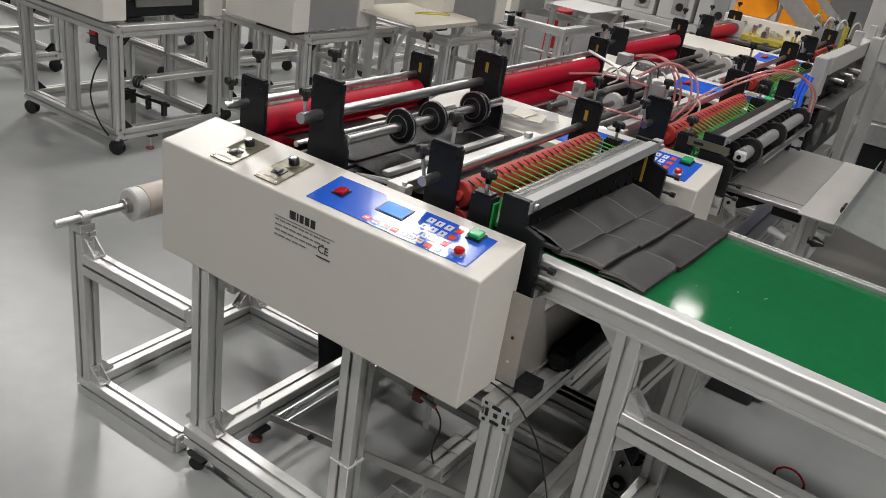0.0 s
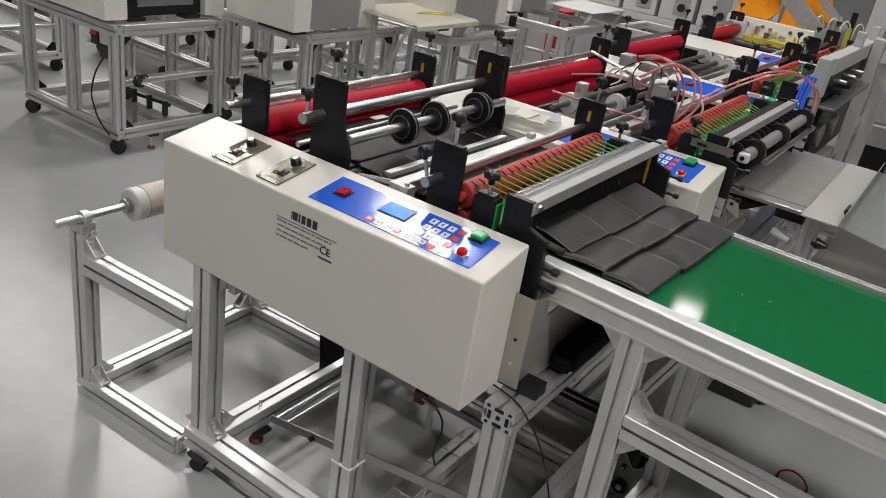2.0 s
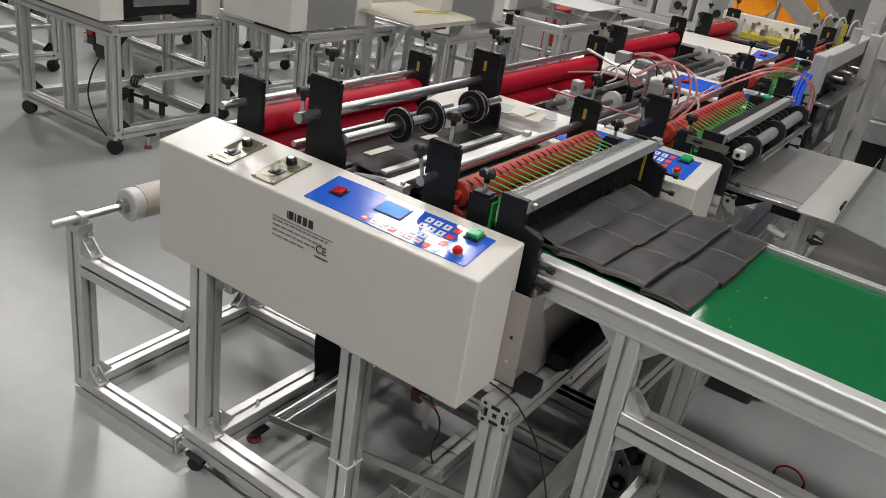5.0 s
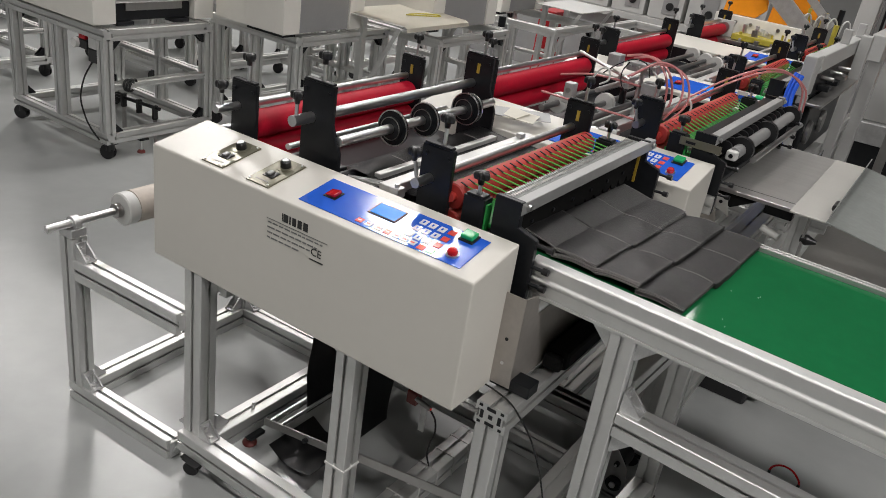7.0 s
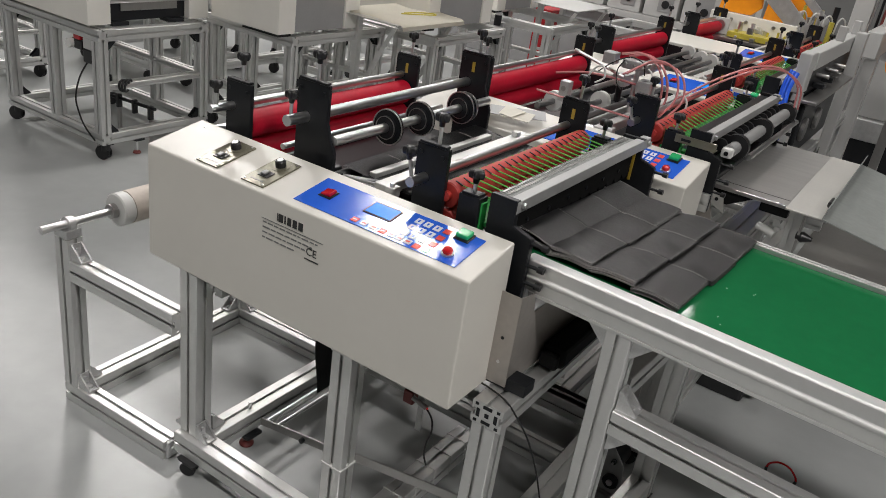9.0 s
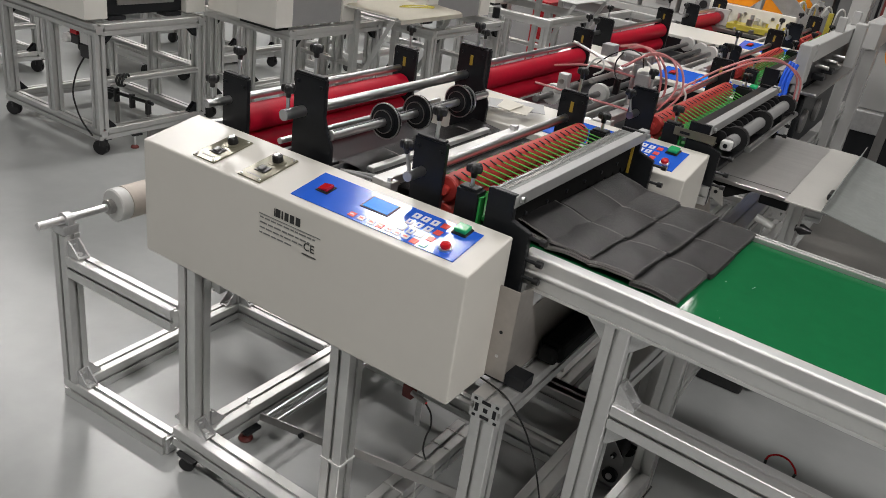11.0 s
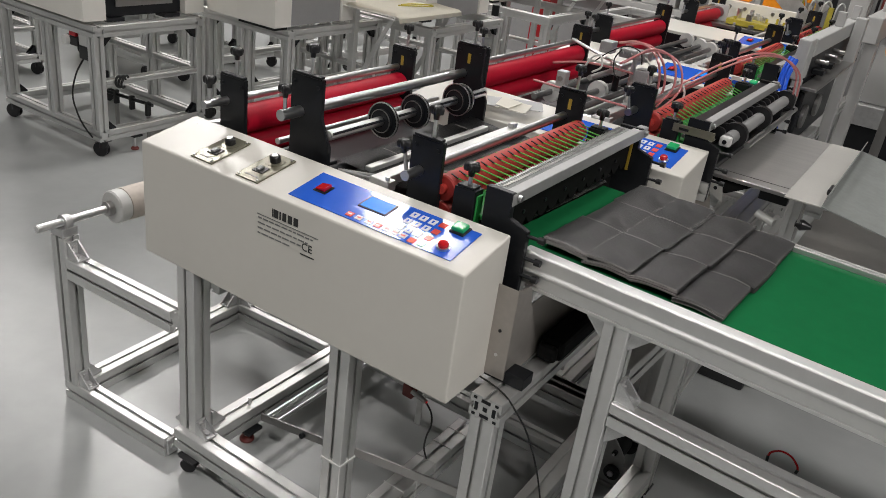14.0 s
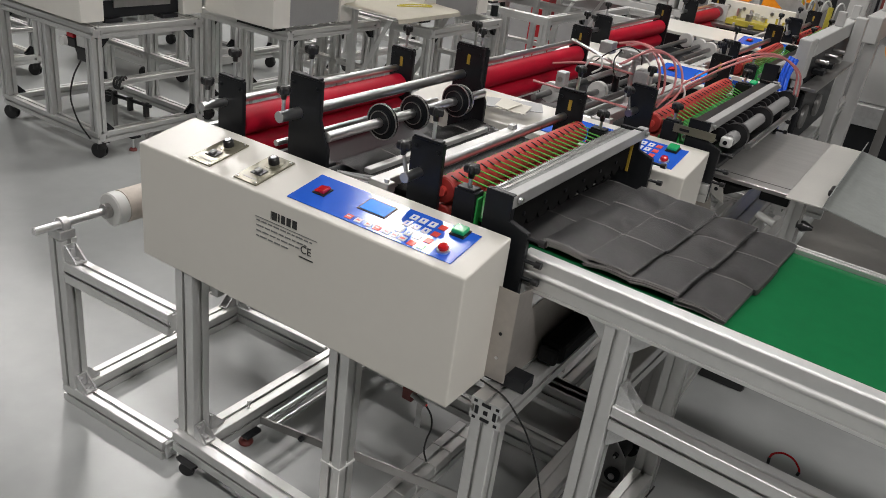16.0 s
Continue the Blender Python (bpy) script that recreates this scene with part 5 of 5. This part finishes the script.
tab = thing("steel_table", "brushed steel delivery table with a satin edge strip", "table")
part("top", box(0.075, 0.335, 1.350, 2.13, 0.843, 0.849, 0.001), TABLEM, tab, "brushed steel top")
part("front_lip", box(0.075, 0.400, 1.342, 1.349, 0.838, 0.8495, 0.001), STEEL, tab)
part("seam", box(0.080, 0.334, 1.405, 1.409, 0.8486, 0.8495, 0), BLACK, tab)
part("strip", box(0.330, 0.436, 1.300, 2.11, 0.8505, 0.856, 0.001), STRIPM, tab, "satin strip")
part("dark_hopper", prism([(0.085, 0.842), (0.24, 0.842), (0.15, 0.790), (0.10, 0.805)], 1.352, 1.52, 0.002), FINGER, tab, "dark hopper under the top")
part("roller_stub", cyl((0.255, 1.40, 0.745), (0.315, 1.385, 0.735), 0.013, 16), NYLON, tab, "white roller stub", smooth=True)
part("clamp_bar", box(0.24, 0.33, 1.42, 1.46, 0.785, 0.815, 0.004), BLACK, tab)
part("clamp_knob", lathe(((0.006, -0.05), (0.012, -0.048), (0.018, -0.03), (0.012, -0.015), (0.006, -0.001)), "X", 16, at=(0.430, 1.330, 0.775)), PLASTIC, tab, "black clamp knob", smooth=True)
part("angle_plate", box(0.385, 0.392, 1.318, 1.350, 0.72, 0.849, 0.001), STEEL, tab)
part("flap", prism([(0.093, 0.834), (0.140, 0.822), (0.155, 0.764), (0.112, 0.784)], 1.334, 1.339, 0.001), STRIPM, tab, "bent steel end flap")
part("flap_hole", cyl((0.122, 1.3325, 0.806), (0.122, 1.3345, 0.806), 0.006, 12), BLACK, tab)
part("side_skirt", prism([(0.02, 0.83), (0.088, 0.83), (0.108, 0.78), (0.13, 0.70), (0.13, 0.60), (0.02, 0.60)], 1.342, 1.347, 0.001), CHUTEM, tab, "dull steel skirt")
for y in (1.362, 2.05):
    beam(tab, 0.340, 0.384, y, y + 0.044, 0.62, 0.8495, "z", "bracket_post")
    beam(tab, 0.150, 0.384, y, y + 0.044, 0.574, 0.618, "x", "bracket_arm")
    part("post_foot", box(0.322, 0.400, y - 0.012, y + 0.05, 0.619, 0.640, 0.003), GALV, tab)
    for x in (0.330, 0.392):
        part("foot_bolt", cyl((x, y - 0.004, 0.640), (x, y - 0.004, 0.650), 0.007, 10), CHROME, tab, smooth=True)
beam(tab, 0.106, 0.148, 1.362, 2.094, 0.574, 0.618, "y", "bracket_rail")
acr = thing("catch_tray", "frosted plastic catch tray with black handles", "tray")
part("sheet", prism([(0.437, 0.8562), (0.95, 0.767), (0.95, 0.771), (0.437, 0.8602)], 1.292, 2.10, 0.0008), ACRYL, acr, "glossy frosted plastic sheet")
part("upright", prism([(0.4375, 0.861), (0.4405, 0.861), (0.4465, 0.895), (0.4435, 0.895)], 1.30, 2.11, 0), ACRYL, acr, "clear plastic lip")
part("handle", box(0.430, 0.4435, 1.385, 1.455, 0.868, 0.888, 0.006), PLASTIC, acr, "black handle")
# Thin dark sheet added on the floor where only shade falls.
shade_ob = part("floor_shade_sheet", box(0.22, 1.9, 2.35, 4.70, 0.0005, 0.010, 0.003), SHADEM)
tagged(shade_ob, "dark sheet on the floor for the shade under the trays", "mat")
card = part("card", box(0.50, 0.68, 3.94, 4.12, 0.0105, 0.0125, 0), PAPER)
tagged(card, "white card lying on the dark shade sheet over the floor", "card")

# white folding line beyond the table
fold = thing("folding_line", "long white machine beam with upright fins and dark drive", "machine")
part("beam_cover", box(0.045, 0.100, 2.622, 3.86, 1.075, 1.153, 0.006), WHITE, fold, "white beam cover")
# Black bar added to fill the dark gap below the beam cover.
part("gap_filler", box(0.052, 0.088, 2.63, 3.84, 0.965, 1.074, 0.003), BLACK, fold)
part("top_seam", box(0.044, 0.0455, 2.63, 3.84, 1.110, 1.113, 0), GREYTUBE, fold)
part("head_cover", box(0.042, 0.094, 2.50, 2.62, 0.985, 1.156, 0.006), WHITE, fold, "white end cover")
part("end_post", box(0.058, 0.094, 2.505, 2.58, 0.0, 0.983, 0.005), WHITE, fold)
part("dark_drive", box(0.060, 0.110, 2.63, 3.50, 0.67, 0.92, 0.01), BLACK, fold)
for y in (3.22, 3.70):
    part("fin", box(0.060, 0.100, y, y + 0.03, 1.154, 1.225, 0.004), WHITE, fold)
for i, y in enumerate((2.75, 2.98, 3.2)):
    part("clip", box(0.089, 0.140, y, y + 0.07, 0.985, 1.01, 0.004), BLACK if i < 2 else STEEL, fold)
    part("clip_bolt", cyl((0.089, y + 0.03, 1.04), (0.145, y + 0.03, 1.04), 0.010, 12), STEEL, fold, smooth=True)
part("rail", box(0.095, 0.165, 2.52, 3.52, 0.948, 0.962, 0.003), STEEL, fold)
part("guard_plate", prism([(2.62, 0.52), (3.10, 0.66), (3.16, 0.40), (2.66, 0.36)], 0.166, 0.170, 0.001, "x"), ACRYL, fold, "clear plastic guard")
for y in (2.72, 3.05):
    part("drive_wheel", cyl((0.111, y, 0.80), (0.128, y, 0.80), 0.055, 24, bev=0.004), STEEL, fold, smooth=True)
part("column", box(0.105, 0.160, 3.56, 3.64, 0.0, 1.18, 0.005), WHITE, fold)
part("rear_cover", box(0.10, 0.185, 4.10, 5.3, 1.0, 1.15, 0.006), WHITE, fold, "white beam cover")
part("rear_post", box(0.11, 0.18, 4.3, 4.4, 0.0, 0.998, 0.005), WHITE, fold)
part("fin", box(0.12, 0.16, 4.55, 4.60, 1.152, 1.23, 0.004), WHITE, fold)
low = thing("low_machine", "low stepped grey steel machine body over a block of dark shade", "machine", loc=(0.02, 5.56, 0))
# Black block put in for the shaded gap under the raised body.
part("under_shade", box(0.02, 1.88, 0.03, 0.40, 0.0, 0.235, 0.004), BLACK, low)
part("front_body", box(0.0, 1.9, 0.0, 0.22, 0.236, 0.40, 0.012), GALV, low, "grey rounded front body")
part("sloping_cover", prism([(0.06, 0.402), (0.40, 0.402), (0.40, 0.80), (0.30, 0.80)], 0.05, 1.88, 0.006, "x"), WALLM, low, "grey sloping cover")
part("cover_seam", box(0.30, 0.304, 0.0535, 0.062, 0.402, 0.414, 0), BLACK, low)
wheel = thing("orange_reel", "orange steel reel standing beside the line", "reel", loc=(0.34, 4.9, 0.93))
part("rim", lathe(((0.11, -0.025), (0.155, -0.025), (0.155, 0.025), (0.11, 0.025)), "Y", 40), ORPAINT, wheel, smooth=True)
part("hub", cyl((0, -0.04, 0), (0, 0.04, 0), 0.105, 24), BLACK, wheel, smooth=True)
part("support", box(-0.03, 0.03, -0.02, 0.02, -0.93, -0.10, 0.003), STEEL, wheel)

far = thing("finishing_machine", "tall white and brown finishing machine with steel rods at the back", "machine", loc=(-0.05, 6.0, 0))
part("column", box(-0.20, -0.06, 0.0, 0.16, 0.0, 1.7, 0.006), WHITE, far, "white column")
part("base", box(-0.22, 0.55, 0.03, 0.6, 0.0, 0.86, 0.006), GREYTUBE, far)
part("head_box", box(0.02, 0.16, 0.0, 0.25, 0.96, 1.16, 0.008), FOOTM, far, "brown gear housing")
part("head_case", box(0.03, 0.19, 0.02, 0.25, 1.165, 1.42, 0.008), WHITE, far)
part("beam", box(0.20, 0.9, 0.05, 0.14, 1.02, 1.10, 0.006), GREYTUBE, far)
rnd = random.Random(12)
for i in range(14):
    x, y = -0.05 + 0.045 * i, rnd.uniform(-0.08, 0.03)
    part("rod", cyl((x, y, 0.861), (x + rnd.uniform(-0.03, 0.03), y, rnd.uniform(1.0, 1.35)), rnd.uniform(0.006, 0.016), 10), rnd.choice((CHROME, BLACK, STEEL, NYLON)), far, smooth=True)

# air hoses over the second machine
def tubes(name, label, paths, r, material):
    for p in paths:
        tagged(hose(name, p, r, material), label, "hose", "air hoses")


tubes("air_hose", "thin pink air hose arching over the machine", [
    [(-0.17, 1.62, 1.02), (-0.05, 1.66, 1.12), (0.04, 1.75, 1.17), (0.10, 1.88, 1.16), (0.145, 2.0, 1.10), (0.15, 2.06, 1.01)],
    [(-0.16, 1.64, 1.01), (-0.04, 1.69, 1.11), (0.05, 1.78, 1.16), (0.11, 1.91, 1.15), (0.155, 2.03, 1.09), (0.16, 2.09, 1.0)],
    [(-0.30, 1.42, 1.10), (-0.22, 1.44, 1.16), (-0.15, 1.46, 1.14), (-0.12, 1.44, 1.06), (-0.15, 1.40, 0.99)],
    [(-0.32, 1.44, 1.09), (-0.23, 1.47, 1.15), (-0.14, 1.49, 1.13), (-0.105, 1.47, 1.05), (-0.14, 1.42, 0.98)],
    [(-0.55, 1.28, 1.0), (-0.40, 1.27, 1.0), (-0.25, 1.30, 0.99), (-0.10, 1.36, 0.97)]], 0.0038, HOSE)
tubes("air_hose", "pink air hose looping over the sensor carriage", [
    [(-0.36, 1.50, 1.146), (-0.30, 1.50, 1.162), (-0.245, 1.50, 1.150), (-0.205, 1.50, 1.105), (-0.190, 1.50, 1.04), (-0.20, 1.50, 0.975)],
    [(-0.34, 1.52, 1.140), (-0.28, 1.52, 1.158), (-0.228, 1.52, 1.142), (-0.190, 1.52, 1.095), (-0.176, 1.52, 1.03), (-0.19, 1.51, 0.97)],
    [(-0.60, 1.52, 1.02), (-0.48, 1.50, 1.052), (-0.38, 1.49, 1.060), (-0.28, 1.48, 1.060)]], 0.0042, HOSE)
tubes("air_hose", "clear white air hose on the sensor carriage", [
    [(-0.27, 1.47, 1.12), (-0.235, 1.47, 1.115), (-0.212, 1.47, 1.07), (-0.215, 1.47, 1.0), (-0.24, 1.47, 0.96)],
    [(-0.46, 1.46, 1.03), (-0.43, 1.46, 1.085), (-0.40, 1.46, 1.095), (-0.39, 1.46, 1.06), (-0.42, 1.46, 1.035)],
    [(-0.15, 1.53, 1.04), (-0.125, 1.53, 1.055), (-0.105, 1.53, 1.03), (-0.11, 1.53, 0.985)]], 0.0035, NYLON)
tubes("sensor_cable", "thin black cable over the sensor carriage", [
    [(-0.42, 1.47, 1.075), (-0.37, 1.46, 1.118), (-0.31, 1.45, 1.150), (-0.26, 1.45, 1.140), (-0.25, 1.46, 1.10)],
    [(-0.33, 1.46, 1.135), (-0.345, 1.45, 1.10), (-0.335, 1.44, 1.06), (-0.315, 1.44, 1.04)]], 0.0022, CABLE)
BLUE_RUN = [(0.045, 2.47, 1.075), (0.040, 2.42, 1.01), (0.052, 2.37, 0.93), (0.068, 2.33, 0.84), (0.070, 2.30, 0.77), (0.062, 2.27, 0.70), (0.050, 2.25, 0.60)]
tubes("air_hose", "bright blue air hose hanging by the white post", [[(x + dx, y + dy, z) for x, y, z in BLUE_RUN] for dx, dy in ((0.0, 0.0), (0.018, -0.02), (-0.015, 0.022))], 0.0085, BLUEHOSE)
head = thing("spray_head", "aluminium sensor carriage on a steel rod over the rollers", "sensor")
part("rod", cyl((-0.62, 1.70, 1.085), (-0.30, 1.42, 1.085), 0.006, 10), CHROME, head, smooth=True)
part("rod", cyl((-0.36, 1.30, 1.05), (-0.36, 1.95, 1.05), 0.009, 12), CHROME, head, smooth=True)
part("block", box(-0.466, -0.432, 1.27, 1.305, 0.985, 1.055, 0.003), GALV, head)
part("block_dial", cyl((-0.449, 1.2675, 1.03), (-0.449, 1.2705, 1.03), 0.009, 14), STEEL, head)
part("block", box(-0.385, -0.335, 1.52, 1.58, 1.03, 1.07, 0.003), GALV, head)
part("block", box(-0.27, -0.22, 1.46, 1.52, 1.03, 1.08, 0.003), GALV, head)
part("manifold", box(-0.345, -0.240, 1.475, 1.525, 1.105, 1.138, 0.004), GALV, head, "zinc manifold block")
for x in (-0.33, -0.30, -0.27, -0.25):
    part("fitting", cyl((x, 1.474, 1.122), (x, 1.462, 1.122), 0.006, 10), CHROME, head, smooth=True)
part("post", cyl((-0.29, 1.50, 0.93), (-0.29, 1.50, 1.105), 0.009, 12), CHROME, head, smooth=True)
part("block", box(-0.42, -0.375, 1.48, 1.53, 1.105, 1.145, 0.003), GALV, head)
part("stem", cyl((-0.245, 1.47, 0.94), (-0.245, 1.47, 1.08), 0.007, 10), CHROME, head, smooth=True)
part("nozzle", cyl((-0.36, 1.55, 1.03), (-0.36, 1.55, 0.97), 0.012, 12), BLACK, head, smooth=True)
for i, (x, z) in enumerate(((-0.60, 0.955), (-0.50, 0.955), (-0.42, 0.965))):
    g = thing("guide_roller", "grey guide rod with a white nylon end disc", "roller", "guide rollers", loc=(x + 0.08, 0, z))
    part("tube", cyl((0, 1.24, 0), (0, 2.0, 0), 0.011, 16), DARKTUBE, g, smooth=True)
    part("end_disc", cyl((0, 1.36 + 0.18 * i, 0), (0, 1.385 + 0.18 * i, 0), 0.036, 24), NYLON, g, smooth=True)
    g2 = thing("guide_roller", "grey guide rod with a white nylon end disc", "roller", "guide rollers", loc=(x, 0, z))
    part("tube", cyl((0, 2.5, 0), (0, 3.25, 0), 0.011, 16), DARKTUBE, g2, smooth=True)
    part("end_disc", cyl((0, 3.1 - 0.1 * i, 0), (0, 3.13 - 0.1 * i, 0), 0.036, 24), NYLON, g2, smooth=True)

# clutter on the floor under the conveyor
wire = thing("red_wire", "thin red wire loop with black ends on the floor", "wire")
hose("loop", [(0.545, 1.238, 0.020), (0.552, 1.245, 0.036), (0.578, 1.252, 0.048), (0.610, 1.252, 0.044), (0.634, 1.246, 0.026), (0.641, 1.243, 0.012)], 0.0036, REDB, wire)
for a, b in (((0.545, 1.238, 0.021), (0.547, 1.234, 0.0)), ((0.641, 1.243, 0.013), (0.638, 1.238, 0.0))):
    part("wire_end", cyl(a, b, 0.005, 10), PLASTIC, wire, smooth=True)
motor = thing("floor_motor", "dark motor unit with red cables on the floor", "motor", loc=(0.27, 1.65, 0))
part("housing", box(-0.10, 0.10, -0.07, 0.07, 0.0, 0.12, 0.012), PLASTIC, motor)
part("end_cap", cyl((0.10, 0, 0.06), (0.14, 0, 0.06), 0.045, 18), STEEL, motor, smooth=True)
hose("cable", [(-0.1, -0.03, 0.08), (-0.16, -0.06, 0.10), (-0.2, -0.1, 0.03), (-0.24, -0.12, 0.005)], 0.006, HOSE, motor)

drive2 = thing("belt_drive", "grey belt drive with dark gear motor under the conveyor", "motor", loc=(0.150, 0.800, 0))
part("base_plate", box(-0.06, 0.09, -0.05, 0.06, 0.0, 0.012, 0.002), STEEL, drive2)
part("gear_case", box(-0.045, 0.02, -0.03, 0.04, 0.013, 0.10, 0.008), BLACK, drive2, "black gear case")
part("motor_can", cyl((0.0, 0.041, 0.06), (0.0, 0.12, 0.06), 0.036, 20, bev=0.004), BLACK, drive2, "black motor can", smooth=True)
part("side_plate", prism([(-0.05, 0.013), (0.07, 0.013), (0.06, 0.12), (0.02, 0.17), (-0.03, 0.15)], -0.042, -0.036, 0.001), GREYTUBE, drive2, "grey side plate")
for x, z, q in ((-0.02, 0.11, 0.018), (0.035, 0.06, 0.024), (0.03, 0.13, 0.008)):
    part("pulley", cyl((x, -0.058, z), (x, -0.043, z), q, 18, bev=0.002), BLACK, drive2, smooth=True)
    part("pulley_bolt", cyl((x, -0.064, z), (x, -0.058, z), q * 0.4, 10), CHROME, drive2, smooth=True)


def motions():
    T = [i * 0.05 for i in range(321)]
    for ob, key in MOVES:
        rows, last = [], None
        for i, t in enumerate(T):
            m = key(t)
            nxt = key(T[min(i + 1, 320)])
            flat = [round(c, 5) for r in m for c in r]
            same = last is not None and flat == last and [round(c, 5) for r in nxt for c in r] == flat
            if not same or i in (0, 320):
                rows.append((t, m))
            last = flat
        walk(ob, rows)
    for ob, p, turn, full in ROLL:
        if not full:
            continue
        rows, ang = [(0.0, pose(*p))], 0.0
        for t0 in cuts:
            t0 = max(t0, 0.02) - 0.0
            for k in range(1, 5):
                ang += turn / 4
                rows.append((min(15.99, t0 + 0.08 * k), pose(*p, 0, ang, 0)))
        rows.append((16.0, pose(*p, 0, ang, 0)))
        walk(ob, [r for i, r in enumerate(rows) if i == 0 or frame(r[0]) > frame(rows[i - 1][0])])
    walk(feed, [(0, pose(0, 0, 0)), (3.4, pose(0, 0, 0)), (4.2, pose(0.04, 0, 0)), (5.8, pose(0.31, 0, -0.008)), (16, pose(0.31, 0, -0.008))])
    hang, flat = pose(-0.665, 0, 0.850), pose(-0.665, 0, 0.835, 0, -90, 0)
    walk(loop, [(0, hang), (4.2, hang), (6.3, pose(-0.67, 0, 0.69, 0, 1, 0)), (7.5, pose(-0.665, 0, 0.71)), (8.8, pose(-0.665, 0, 0.78, 0, -1, 0)), (9.9, pose(-0.665, 0, 0.83, 0, -50, 0)), (10.8, flat), (16, flat)])
    low = pose(-0.51, 0, 0.80)
    away = pose(-0.86, 0, 0.835, 0, -89, 0)
    walk(tail, [(0, away), (4.2, away), (5.2, pose(-0.72, 0, 0.82, 0, -50, 0)), (6.3, low), (7.0, low), (7.6, low), (9.2, pose(-0.512, 0, 0.815, 0, -2, 0)), (9.7, pose(-0.58, 0, 0.90, 0, -14, 0)), (10.3, pose(-0.72, 0, 0.85, 0, -65, 0)), (10.8, away), (16, away)])
    walk(tail_end, [(0, pose(-0.86, 0, 0.83, 0, -89, 0)), (4.2, pose(-0.86, 0, 0.83, 0, -89, 0)), (5.2, pose(-0.70, 0, 0.70, 0, -40, 0)), (6.3, pose(-0.475, 0, 0.475, 0, 2, 0)), (7.0, pose(-0.48, 0, 0.475, 0, -1, 0)), (7.5, pose(-0.485, 0, 0.495, 0, -1, 0)), (8.0, pose(-0.495, 0, 0.565, 0, -3, 0)), (8.3, pose(-0.53, 0, 0.76, 0, -14, 0)), (8.6, pose(-0.56, 0, 0.80, 0, -32, 0)), (8.9, pose(-0.66, 0, 0.82, 0, -68, 0)), (9.2, pose(-0.82, 0, 0.83, 0, -86, 0)), (9.6, pose(-0.86, 0, 0.83, 0, -89, 0)), (16, pose(-0.86, 0, 0.83, 0, -89, 0))])


motions()
